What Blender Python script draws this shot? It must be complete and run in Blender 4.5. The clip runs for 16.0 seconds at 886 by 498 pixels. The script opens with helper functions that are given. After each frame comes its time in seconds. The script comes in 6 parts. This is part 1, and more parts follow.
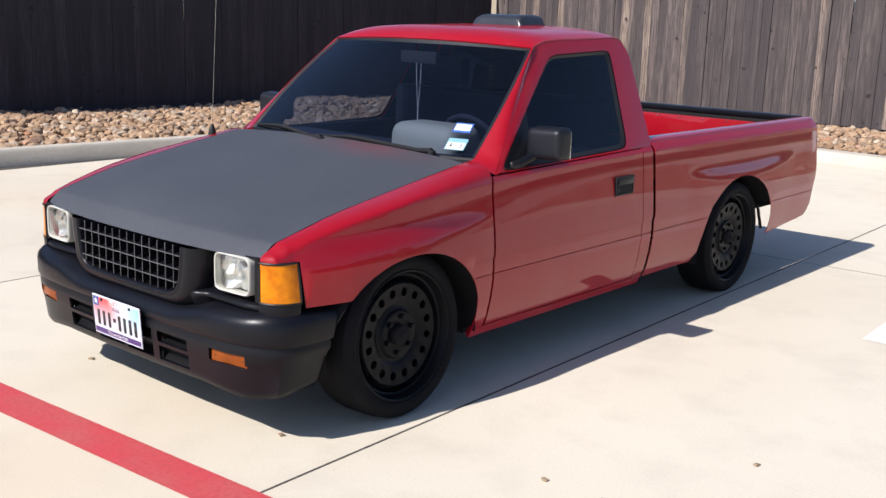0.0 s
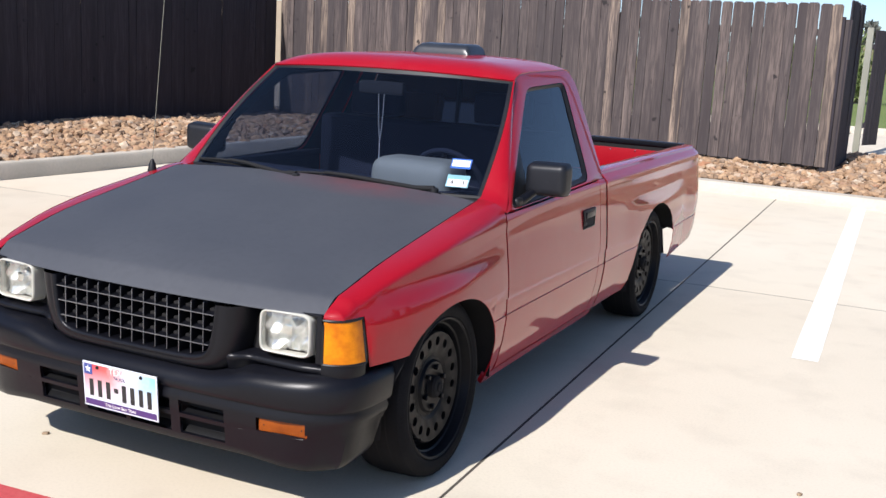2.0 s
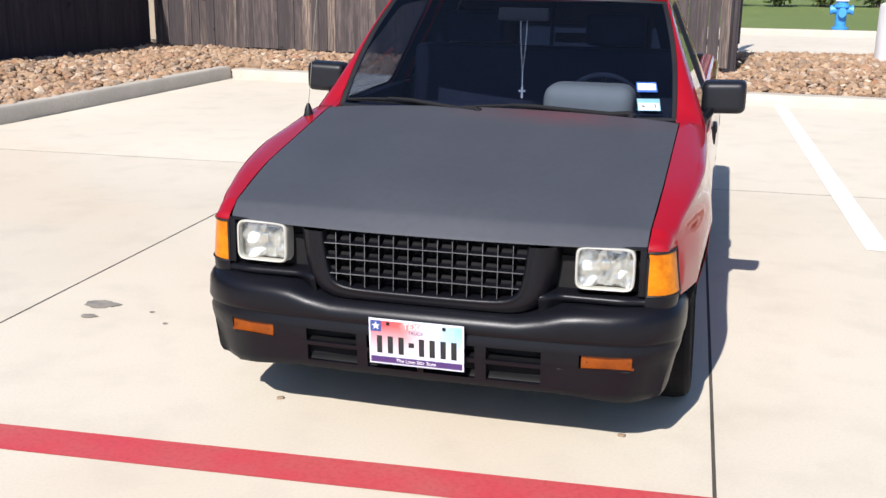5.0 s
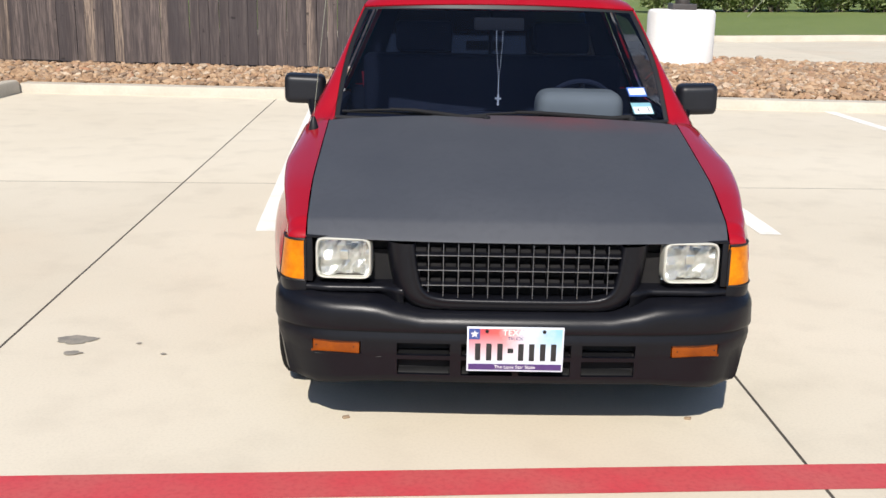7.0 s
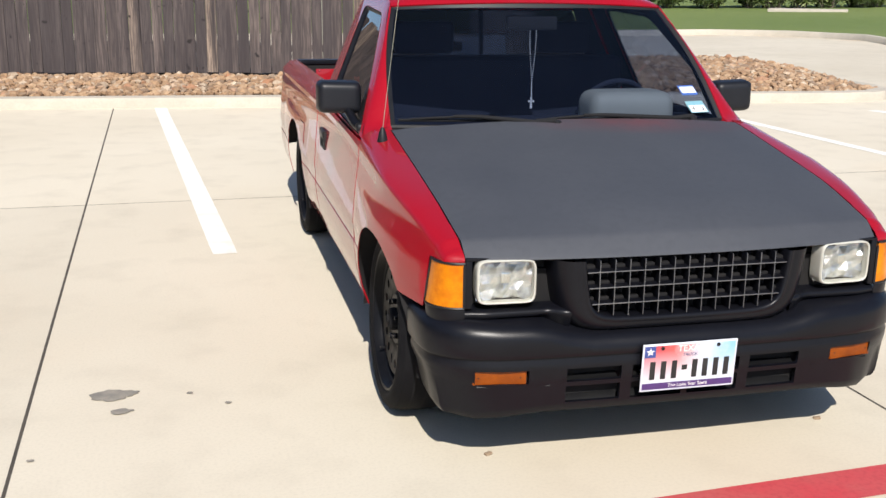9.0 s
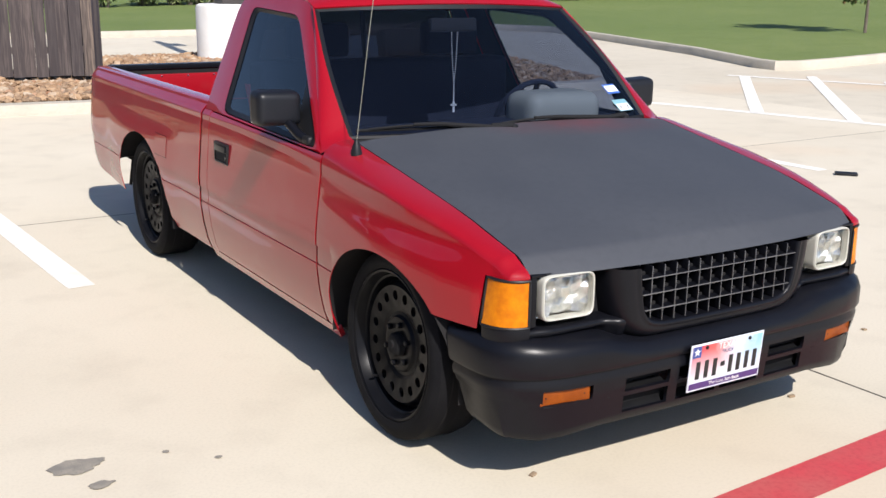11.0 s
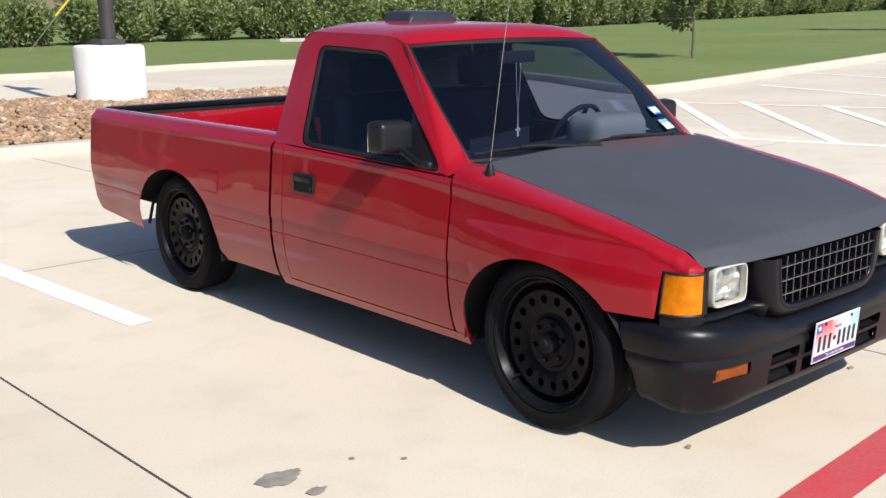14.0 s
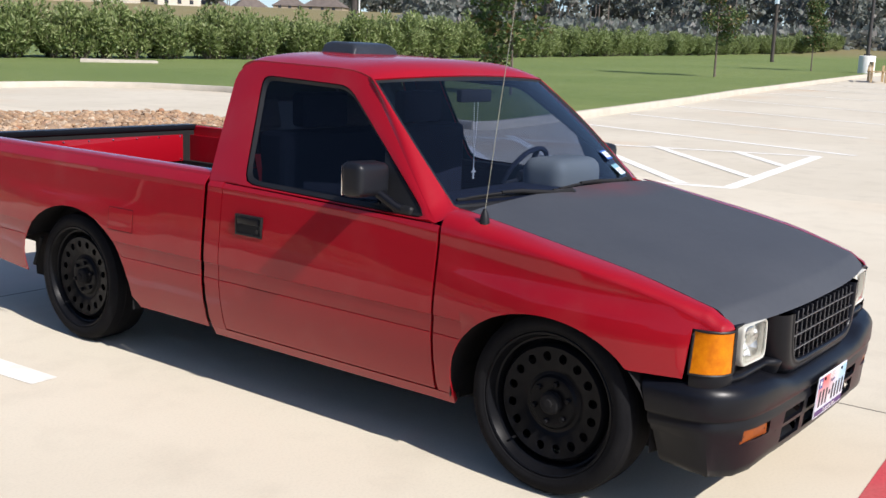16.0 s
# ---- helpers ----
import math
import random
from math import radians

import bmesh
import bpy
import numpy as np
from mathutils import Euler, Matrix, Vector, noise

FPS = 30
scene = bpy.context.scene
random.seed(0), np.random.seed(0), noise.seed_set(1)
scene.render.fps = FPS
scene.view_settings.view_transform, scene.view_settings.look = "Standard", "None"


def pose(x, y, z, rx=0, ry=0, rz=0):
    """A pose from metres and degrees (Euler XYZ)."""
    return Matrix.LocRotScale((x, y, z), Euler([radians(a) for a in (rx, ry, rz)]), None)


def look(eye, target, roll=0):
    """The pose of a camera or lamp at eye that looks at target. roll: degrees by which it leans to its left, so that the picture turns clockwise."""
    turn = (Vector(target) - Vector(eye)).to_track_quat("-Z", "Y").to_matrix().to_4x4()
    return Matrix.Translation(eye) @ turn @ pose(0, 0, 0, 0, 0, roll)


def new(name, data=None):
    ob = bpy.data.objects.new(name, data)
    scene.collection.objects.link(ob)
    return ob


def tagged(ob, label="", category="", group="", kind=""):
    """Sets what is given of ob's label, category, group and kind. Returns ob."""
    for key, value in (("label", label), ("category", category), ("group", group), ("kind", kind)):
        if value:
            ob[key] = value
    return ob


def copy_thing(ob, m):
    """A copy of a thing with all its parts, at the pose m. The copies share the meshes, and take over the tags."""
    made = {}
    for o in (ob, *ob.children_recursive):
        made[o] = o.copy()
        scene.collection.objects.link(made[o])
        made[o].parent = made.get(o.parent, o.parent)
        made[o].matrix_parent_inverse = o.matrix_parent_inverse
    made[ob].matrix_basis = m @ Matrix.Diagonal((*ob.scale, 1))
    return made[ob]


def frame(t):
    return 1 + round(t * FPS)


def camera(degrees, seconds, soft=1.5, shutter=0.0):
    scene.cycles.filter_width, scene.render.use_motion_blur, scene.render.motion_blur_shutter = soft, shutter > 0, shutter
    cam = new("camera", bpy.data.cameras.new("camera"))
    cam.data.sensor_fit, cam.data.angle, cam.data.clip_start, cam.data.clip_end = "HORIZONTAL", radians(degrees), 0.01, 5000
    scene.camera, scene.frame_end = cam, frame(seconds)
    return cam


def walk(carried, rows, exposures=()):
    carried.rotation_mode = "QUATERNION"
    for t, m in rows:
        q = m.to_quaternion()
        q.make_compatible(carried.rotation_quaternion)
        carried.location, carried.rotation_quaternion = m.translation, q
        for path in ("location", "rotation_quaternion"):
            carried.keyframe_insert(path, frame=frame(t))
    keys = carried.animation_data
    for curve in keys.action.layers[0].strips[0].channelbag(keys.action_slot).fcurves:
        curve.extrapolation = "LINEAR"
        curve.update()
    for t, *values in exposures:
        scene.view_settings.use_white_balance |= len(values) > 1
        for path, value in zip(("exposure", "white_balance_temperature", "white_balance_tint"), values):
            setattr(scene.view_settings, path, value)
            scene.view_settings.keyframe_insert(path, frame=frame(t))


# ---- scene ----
cam = camera(46.0, 16.0)
PATH = [
    (0, (3.269, -2.686, 1.462), (2.004, -1.2, 1.026), 1.9),
    (0.5, (3.044, -2.835, 1.465), (1.911, -1.251, 1.013), 2.1),
    (1, (2.84, -2.886, 1.449), (1.75, -1.251, 1.076), 2.9),
    (1.5, (2.536, -2.905, 1.459), (1.507, -1.231, 1.086), 3.3),
    (2, (2.251, -3.091, 1.469), (1.41, -1.317, 1.086), 3.2),
    (2.5, (2.0, -3.209, 1.446), (1.189, -1.437, 0.998), 2.1),
    (3, (1.764, -3.251, 1.465), (0.911, -1.493, 1.037), 0.3),
    (3.5, (1.522, -3.397, 1.457), (0.901, -1.549, 1.011), 1.8),
    (4, (1.32, -3.52, 1.461), (0.739, -1.661, 1.009), 0.9),
    (4.5, (1.071, -3.503, 1.452), (0.545, -1.639, 0.952), 0.3),
    (4.7, (0.985, -3.527, 1.457), (0.457, -1.668, 0.94), 0.5),
    (6.8, (-0.154, -3.784, 1.472), (-0.136, -1.848, 0.971), 0.8),
    (7, (-0.247, -3.77, 1.467), (-0.241, -1.835, 0.964), 0.9),
    (7.5, (-0.512, -3.645, 1.447), (-0.455, -1.723, 0.897), 0.0),
    (8, (-0.844, -3.649, 1.449), (-0.514, -1.751, 0.913), 3.6),
    (8.5, (-1.136, -3.574, 1.475), (-0.736, -1.676, 0.99), 1.5),
    (9, (-1.416, -3.35, 1.443), (-0.96, -1.467, 0.945), 0.6),
    (9.2, (-1.546, -3.35, 1.468), (-1.033, -1.48, 0.976), 0.8),
    (11.3, (-2.378, -2.66, 1.454), (-1.342, -1.02, 0.967), 0.5),
    (11.5, (-2.422, -2.608, 1.459), (-1.385, -0.957, 1.013), 0.2),
    (12, (-2.66, -2.546, 1.472), (-1.504, -0.964, 1.071), 0.8),
    (12.5, (-2.848, -2.463, 1.465), (-1.551, -0.991, 1.074), -0.4),
    (13, (-3.025, -2.533, 1.446), (-1.772, -1.037, 1.006), -0.7),
    (13.5, (-3.221, -2.47, 1.454), (-1.999, -0.936, 1.059), 0.0),
    (14, (-3.407, -2.404, 1.461), (-2.115, -0.942, 1.022), -0.4),
    (14.5, (-3.438, -2.31, 1.472), (-2.102, -0.885, 1.046), 1.7),
    (15, (-3.336, -2.046, 1.466), (-1.911, -0.687, 1.114), 1.8),
    (15.5, (-3.528, -1.909, 1.478), (-2.028, -0.624, 1.168), 2.5),
    (16, (-3.664, -1.702, 1.468), (-2.1, -0.514, 1.09), 2.2),
]
# the clip's camera stops down a little as it comes round to the sunny side
EXPOSURES = [(t, stops - 0.07, 6250 if t < 5 else 6560 if t < 10 else 6400, 13 if t < 5 else 10 if t < 10 else 12) for t, stops in ((0.0, 0.65), (0.5, 0.79), (1.0, 0.65), (2.0, 0.68), (4.7, 0.66), (7.0, 0.52), (7.5, 0.43), (8.0, 0.54), (9.2, 0.53), (11.3, 0.56), (12.0, 0.42), (12.5, 0.44), (13.5, 0.58), (14.5, 0.53), (15.5, 0.46), (16.0, 0.55))]
walk(cam, [(t, look(eye, target, roll)) for t, eye, target, roll in PATH], EXPOSURES)

# ---- world, sun, exposure ----
SUN_DIR = Vector((0.16, 1.07, -1.0)).normalized()
world = bpy.data.worlds.new("sky_world")
scene.world = world
world.use_nodes = True
wn = world.node_tree
sky = wn.nodes.new("ShaderNodeTexSky")
sky.sky_type = "NISHITA"
sky.sun_disc = False
sky.sun_elevation = math.asin(-SUN_DIR.z)
sky.sun_rotation = math.atan2(-SUN_DIR.x, -SUN_DIR.y)
sky.air_density, sky.dust_density, sky.ozone_density = 0.7, 0.6, 3.0
wn.links.new(sky.outputs[0], wn.nodes["Background"].inputs[0])
wn.nodes["Background"].inputs[1].default_value = 0.105
sun_data = bpy.data.lights.new("sun", "SUN")
sun_data.energy, sun_data.angle, sun_data.color = 4.6, radians(0.55), (1.0, 0.952, 0.89)
sun = new("sun", sun_data)
sun.matrix_world = look((0, -30, 40), Vector((0, -30, 40)) + SUN_DIR)


# ---- materials ----
def material(name):
    m = bpy.data.materials.new(name)
    m.use_nodes = True
    t = m.node_tree
    b = t.nodes["Principled BSDF"]
    return m, t, b


def noise_tex(t, coord, scale, detail=4.0, rough=0.55):
    n = t.nodes.new("ShaderNodeTexNoise")
    n.inputs["Scale"].default_value, n.inputs["Detail"].default_value, n.inputs["Roughness"].default_value = scale, detail, rough
    t.links.new(coord, n.inputs["Vector"])
    return n


def ramp(t, fac, stops):
    r = t.nodes.new("ShaderNodeValToRGB")
    while len(r.color_ramp.elements) < len(stops):
        r.color_ramp.elements.new(0.5)
    for e, (p, c) in zip(r.color_ramp.elements, stops):
        e.position, e.color = p, (*c, 1)
    t.links.new(fac, r.inputs[0])
    return r


def mix(t, fac, a, b, blend="MIX"):
    m = t.nodes.new("ShaderNodeMix")
    m.data_type, m.blend_type = "RGBA", blend
    for sock, v in ((m.inputs[0], fac), (m.inputs[6], a), (m.inputs[7], b)):
        if isinstance(v, bpy.types.NodeSocket):
            t.links.new(v, sock)
        else:
            sock.default_value = v if isinstance(v, (int, float)) else (*v, 1)
    return m.outputs[2]


def bump(t, b, height, strength, distance):
    n = t.nodes.new("ShaderNodeBump")
    n.inputs["Strength"].default_value, n.inputs["Distance"].default_value = strength, distance
    t.links.new(height, n.inputs["Height"])
    t.links.new(n.outputs[0], b.inputs["Normal"])


def coords(t, which="Object"):
    return t.nodes.new("ShaderNodeTexCoord").outputs[which]


def mottled(name, a, b2, scale, rough, fine=0.0, metallic=0.0, spread=(0.35, 0.65), coat=0.0, bump_scale=0, bump_dist=0.002):
    """Two tones in broad and fine patches, with a fine relief."""
    m, t, b = material(name)
    c = coords(t)
    n1, n2 = noise_tex(t, c, scale), noise_tex(t, c, scale * 14, 3)
    col = mix(t, ramp(t, n1.outputs[0], [(spread[0], (0, 0, 0)), (spread[1], (1, 1, 1))]).outputs[0], a, b2)
    if fine:
        dark = tuple(v * (1 - fine) for v in a)
        col = mix(t, ramp(t, n2.outputs[0], [(0.45, (0, 0, 0)), (0.7, (1, 1, 1))]).outputs[0], col, mix(t, 0.5, col, dark))
    t.links.new(col, b.inputs["Base Color"])
    b.inputs["Roughness"].default_value, b.inputs["Metallic"].default_value = rough, metallic
    b.inputs["Coat Weight"].default_value, b.inputs["Coat Roughness"].default_value = coat, 0.03
    if bump_scale:
        bump(t, b, noise_tex(t, c, bump_scale, 5).outputs[0], 0.5, bump_dist)
    return m


def concrete_material(name, tone, stain=0.45):
    m, t, b = material(name)
    c = coords(t)
    oi = t.nodes.new("ShaderNodeObjectInfo")
    big, mid, fine = noise_tex(t, c, 0.35, 5), noise_tex(t, c, 3.0, 6), noise_tex(t, c, 90, 3)
    col = mix(t, ramp(t, big.outputs[0], [(0.35, (0, 0, 0)), (0.68, (1, 1, 1))]).outputs[0], (0.635, 0.575, 0.46), (0.565, 0.505, 0.395))
    col = mix(t, ramp(t, mid.outputs[0], [(0.5, (0, 0, 0)), (0.85, (0.5, 0.5, 0.5))]).outputs[0], col, (0.42, 0.37, 0.29))
    col = mix(t, ramp(t, fine.outputs[0], [(0.3, (0.16, 0.16, 0.16)), (0.55, (0, 0, 0))]).outputs[0], col, (0.36, 0.32, 0.25))
    warm = noise_tex(t, c, 0.21, 3)
    col = mix(t, ramp(t, warm.outputs[0], [(0.56, (0, 0, 0)), (0.72, (stain, stain, stain))]).outputs[0], col, (0.60, 0.44, 0.29))
    shade = t.nodes.new("ShaderNodeMapRange")
    shade.inputs[3].default_value, shade.inputs[4].default_value = 0.95 * tone, 1.04 * tone
    t.links.new(oi.outputs["Random"], shade.inputs[0])
    col = mix(t, 1.0, col, shade.outputs[0], "MULTIPLY")
    t.links.new(col, b.inputs["Base Color"])
    b.inputs["Roughness"].default_value = 0.85
    bump(t, b, fine.outputs[0], 0.05, 0.002)
    return m


def wood_material(name, a, b2, dark, fresh=None):
    m, t, b = material(name)
    c = coords(t)
    oi = t.nodes.new("ShaderNodeObjectInfo")
    off = t.nodes.new("ShaderNodeVectorMath")
    off.operation = "ADD"
    sc = t.nodes.new("ShaderNodeVectorMath")
    sc.operation = "SCALE"
    comb = t.nodes.new("ShaderNodeCombineXYZ")
    for i in range(3):
        t.links.new(oi.outputs["Random"], comb.inputs[i])
    t.links.new(comb.outputs[0], sc.inputs[0])
    sc.inputs["Scale"].default_value = 37.0
    t.links.new(c, off.inputs[0])
    t.links.new(sc.outputs[0], off.inputs[1])
    mp = t.nodes.new("ShaderNodeMapping")
    mp.inputs["Scale"].default_value = (1, 1, 0.06)
    t.links.new(off.outputs[0], mp.inputs[0])
    grain, broad, knots = noise_tex(t, mp.outputs[0], 60, 5), noise_tex(t, mp.outputs[0], 9, 3), noise_tex(t, off.outputs[0], 7, 2)
    tone = ramp(t, oi.outputs["Random"], [(0.0, a), (0.45, b2), (0.62, a), (0.80, b2), (0.86, fresh), (1.0, fresh)] if fresh else [(0.0, a), (1.0, b2)]).outputs[0]
    col = mix(t, ramp(t, broad.outputs[0], [(0.35, (0, 0, 0)), (0.7, (1, 1, 1))]).outputs[0], tone, dark)
    col = mix(t, ramp(t, grain.outputs[0], [(0.42, (0.7, 0.7, 0.7)), (0.6, (0, 0, 0))]).outputs[0], col, dark)
    col = mix(t, ramp(t, knots.outputs[0], [(0.69, (0, 0, 0)), (0.75, (0.9, 0.9, 0.9))]).outputs[0], col, tuple(v * 0.3 for v in dark))
    t.links.new(col, b.inputs["Base Color"])
    b.inputs["Roughness"].default_value = 0.9
    bump(t, b, grain.outputs[0], 0.5, 0.003)
    return m


def island_material(name, stops, rough, bump_scale=0):
    """Colours that change from piece to piece of one joined mesh."""
    m, t, b = material(name)
    g = t.nodes.new("ShaderNodeNewGeometry")
    r = ramp(t, g.outputs["Random Per Island"], stops)
    c = coords(t)
    n = noise_tex(t, c, 14, 3)
    col = mix(t, ramp(t, n.outputs[0], [(0.4, (0, 0, 0)), (0.7, (0.5, 0.5, 0.5))]).outputs[0], r.outputs[0], tuple(v * 0.6 for v in stops[0][1]))
    t.links.new(col, b.inputs["Base Color"])
    b.inputs["Roughness"].default_value = rough
    if bump_scale:
        bump(t, b, noise_tex(t, c, bump_scale, 4).outputs[0], 0.5, 0.01)
    return m


def leaf_material(name, stops):
    m = island_material(name, stops, 0.55)
    t = m.node_tree
    b = t.nodes["Principled BSDF"]
    tr = t.nodes.new("ShaderNodeBsdfTranslucent")
    src = b.inputs["Base Color"].links[0].from_socket
    t.links.new(src, tr.inputs[0])
    mx = t.nodes.new("ShaderNodeMixShader")
    mx.inputs[0].default_value = 0.3
    t.links.new(b.outputs[0], mx.inputs[1])
    t.links.new(tr.outputs[0], mx.inputs[2])
    t.links.new(mx.outputs[0], t.nodes["Material Output"].inputs[0])
    return m


def glass_material(name, tint, gloss=1.0, base=0.08, dust_haze=0.0):
    m, t, b = material(name)
    t.nodes.remove(b)
    tr, gl, mx = t.nodes.new("ShaderNodeBsdfTransparent"), t.nodes.new("ShaderNodeBsdfGlossy"), t.nodes.new("ShaderNodeMixShader")
    fr = t.nodes.new("ShaderNodeLayerWeight")
    fr.inputs[0].default_value = 0.5
    p5, ml = t.nodes.new("ShaderNodeMath"), t.nodes.new("ShaderNodeMath")
    p5.operation, ml.operation = "POWER", "MULTIPLY_ADD"
    p5.inputs[1].default_value, ml.inputs[1].default_value, ml.inputs[2].default_value = 5.0, 1.0 - base, base
    t.links.new(fr.outputs["Facing"], p5.inputs[0])
    t.links.new(p5.outputs[0], ml.inputs[0])
    tr.inputs[0].default_value, gl.inputs["Roughness"].default_value = (*tint, 1), 0.01
    gl.inputs[0].default_value = (gloss, gloss, gloss, 1)
    t.links.new(ml.outputs[0], mx.inputs[0])
    t.links.new(tr.outputs[0], mx.inputs[1])
    t.links.new(gl.outputs[0], mx.inputs[2])
    out = mx.outputs[0]
    if dust_haze:
        # thin uneven film of dust and old tint, its blue painting reflected sky haze
        df, mx2, amount = t.nodes.new("ShaderNodeBsdfDiffuse"), t.nodes.new("ShaderNodeMixShader"), t.nodes.new("ShaderNodeMath")
        df.inputs[0].default_value = (0.40, 0.50, 0.80, 1)
        amount.operation = "MULTIPLY"
        amount.inputs[1].default_value = dust_haze * 2
        t.links.new(noise_tex(t, coords(t), 2.5, 4).outputs[0], amount.inputs[0])
        t.links.new(amount.outputs[0], mx2.inputs[0])
        t.links.new(out, mx2.inputs[1])
        t.links.new(df.outputs[0], mx2.inputs[2])
        out = mx2.outputs[0]
    t.links.new(out, t.nodes["Material Output"].inputs[0])
    return m


def car_paint(name, coat, coat_rough):
    """Solid red under a clear coat, with thin uneven road dust."""
    m, t, b = material(name)
    c = coords(t)
    flake = noise_tex(t, c, 900, 1)
    dust_haze = noise_tex(t, c, 4.0, 5)
    col = mix(t, ramp(t, flake.outputs[0], [(0.35, (0, 0, 0)), (0.65, (1, 1, 1))]).outputs[0], (0.265, 0.0014, 0.0080), (0.30, 0.0020, 0.0098))
    col = mix(t, ramp(t, dust_haze.outputs[0], [(0.55, (0, 0, 0)), (0.9, (0.06, 0.06, 0.06))]).outputs[0], col, (0.45, 0.30, 0.25))
    t.links.new(col, b.inputs["Base Color"])
    b.inputs["Metallic"].default_value, b.inputs["Roughness"].default_value = 0.0, 0.5
    b.inputs["Specular IOR Level"].default_value = 0.15
    b.inputs["Coat Weight"].default_value, b.inputs["Coat Roughness"].default_value, b.inputs["Coat IOR"].default_value = coat, coat_rough, 1.38
    # sheet metal is never quite flat
    w = t.nodes.new("ShaderNodeBump")
    w.inputs["Strength"].default_value, w.inputs["Distance"].default_value = 0.16, 0.006
    t.links.new(noise_tex(t, c, 2.6, 2.0).outputs[0], w.inputs["Height"])
    t.links.new(w.outputs[0], b.inputs["Coat Normal"])
    return m


CONCRETE = concrete_material("concrete", 1.0)
CONCRETE_OLD = concrete_material("older_concrete", 0.95, 0.7)
KERB = mottled("kerb_concrete", (0.50, 0.45, 0.37), (0.42, 0.38, 0.31), 2.5, 0.9, 0.25, bump_scale=60, bump_dist=0.003)
PAINT = car_paint("red_clearcoat", 1.0, 0.02)
PAINT_ROOF = car_paint("sun_dulled_red", 0.6, 0.10)
HOOD = mottled("matte_black_hood", (0.046, 0.050, 0.060), (0.053, 0.057, 0.067), 2.6, 0.62, 0.10, bump_scale=400, bump_dist=0.0004)
# old red paint rubbed through along the hood's rear edge
_t = HOOD.node_tree
_c = coords(_t)
_far, _scaled = _t.nodes.new("ShaderNodeVectorMath"), _t.nodes.new("ShaderNodeVectorMath")
_far.operation, _scaled.operation = "DISTANCE", "MULTIPLY"
_scaled.inputs[1].default_value = (1.9, 6.0, 0.0)
_t.links.new(_c, _scaled.inputs[0])
_t.links.new(_scaled.outputs[0], _far.inputs[0])
_far.inputs[1].default_value = (0.50, 2.36, 0.0)
_worn = mix(_t, 1.0, ramp(_t, _far.outputs["Value"], [(0.1, (0.38, 0.38, 0.38)), (0.95, (0, 0, 0))]).outputs[0], ramp(_t, noise_tex(_t, _c, 7, 5).outputs[0], [(0.35, (0.25, 0.25, 0.25)), (0.65, (1, 1, 1))]).outputs[0], "MULTIPLY")
_b = _t.nodes["Principled BSDF"].inputs["Base Color"]
_t.links.new(mix(_t, _worn, _b.links[0].from_socket, (0.17, 0.022, 0.026)), _b)
PLASTIC = mottled("black_bumper_plastic", (0.0042, 0.0045, 0.0068), (0.0058, 0.0061, 0.0086), 4, 0.33, 0.2, bump_scale=500, bump_dist=0.0003)
VENT_GREY = mottled("weathered_vent_plastic", (0.020, 0.023, 0.029), (0.030, 0.034, 0.041), 6, 0.3, 0.2)
MIRROR_CAP = mottled("faded_black_plastic", (0.0075, 0.0085, 0.0115), (0.0105, 0.0115, 0.015), 9, 0.42, 0.2, bump_scale=500, bump_dist=0.0003)
TRIM = mottled("black_rubber_trim", (0.006, 0.006, 0.0075), (0.010, 0.010, 0.011), 6, 0.5)
TYRE = mottled("tyre_rubber", (0.0085, 0.0085, 0.0098), (0.0125, 0.0125, 0.0135), 9, 0.7, 0.2, bump_scale=220, bump_dist=0.001)
STEEL = mottled("black_steel_wheel", (0.0050, 0.0053, 0.0068), (0.0078, 0.0080, 0.0096), 12, 0.34, 0.2)
DARK = mottled("underbody_black", (0.013, 0.013, 0.014), (0.019, 0.018, 0.018), 5, 0.9)
RECESS = mottled("shaded_black_cup", (0.003, 0.003, 0.004), (0.004, 0.004, 0.005), 8, 0.9)
GREY = mottled("grey_dash_vinyl", (0.20, 0.20, 0.158), (0.23, 0.228, 0.182), 5, 0.7)
CABIN = mottled("dark_cabin_cloth", (0.013, 0.016, 0.026), (0.018, 0.020, 0.030), 8, 0.9)
CHROME = mottled("chrome", (0.75, 0.75, 0.74), (0.82, 0.82, 0.81), 5, 0.12, metallic=1.0)
WHITE = mottled("white_paint", (0.80, 0.79, 0.76), (0.72, 0.70, 0.66), 3, 0.7, 0.12)
ROAD_WHITE = mottled("white_road_paint", (0.80, 0.78, 0.73), (0.68, 0.63, 0.54), 7, 0.75, 0.2, spread=(0.45, 0.80), bump_scale=80, bump_dist=0.001)
ROAD_RED = mottled("red_road_paint", (0.50, 0.05, 0.06), (0.45, 0.085, 0.08), 4, 0.7, 0.3, bump_scale=80, bump_dist=0.001)
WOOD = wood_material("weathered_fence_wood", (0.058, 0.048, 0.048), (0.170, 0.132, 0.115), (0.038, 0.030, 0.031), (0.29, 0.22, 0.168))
# Darker copy of the fence wood; shade of the lot-facing sides is in its colour.
WOOD_DARK = wood_material("shaded_fence_wood", (0.031, 0.026, 0.034), (0.048, 0.039, 0.047), (0.017, 0.014, 0.018))
ROCK = island_material("river_rock", [(0.0, (0.27, 0.165, 0.095)), (0.3, (0.38, 0.24, 0.135)), (0.55, (0.44, 0.30, 0.185)), (0.75, (0.20, 0.135, 0.09)), (0.9, (0.56, 0.45, 0.33)), (1.0, (0.34, 0.16, 0.08))], 0.85, 40)
ROCK_LOOSE = mottled("loose_river_rock", (0.36, 0.23, 0.13), (0.30, 0.185, 0.105), 9, 0.85, 0.3, bump_scale=40, bump_dist=0.01)
_t = ROCK_LOOSE.node_tree
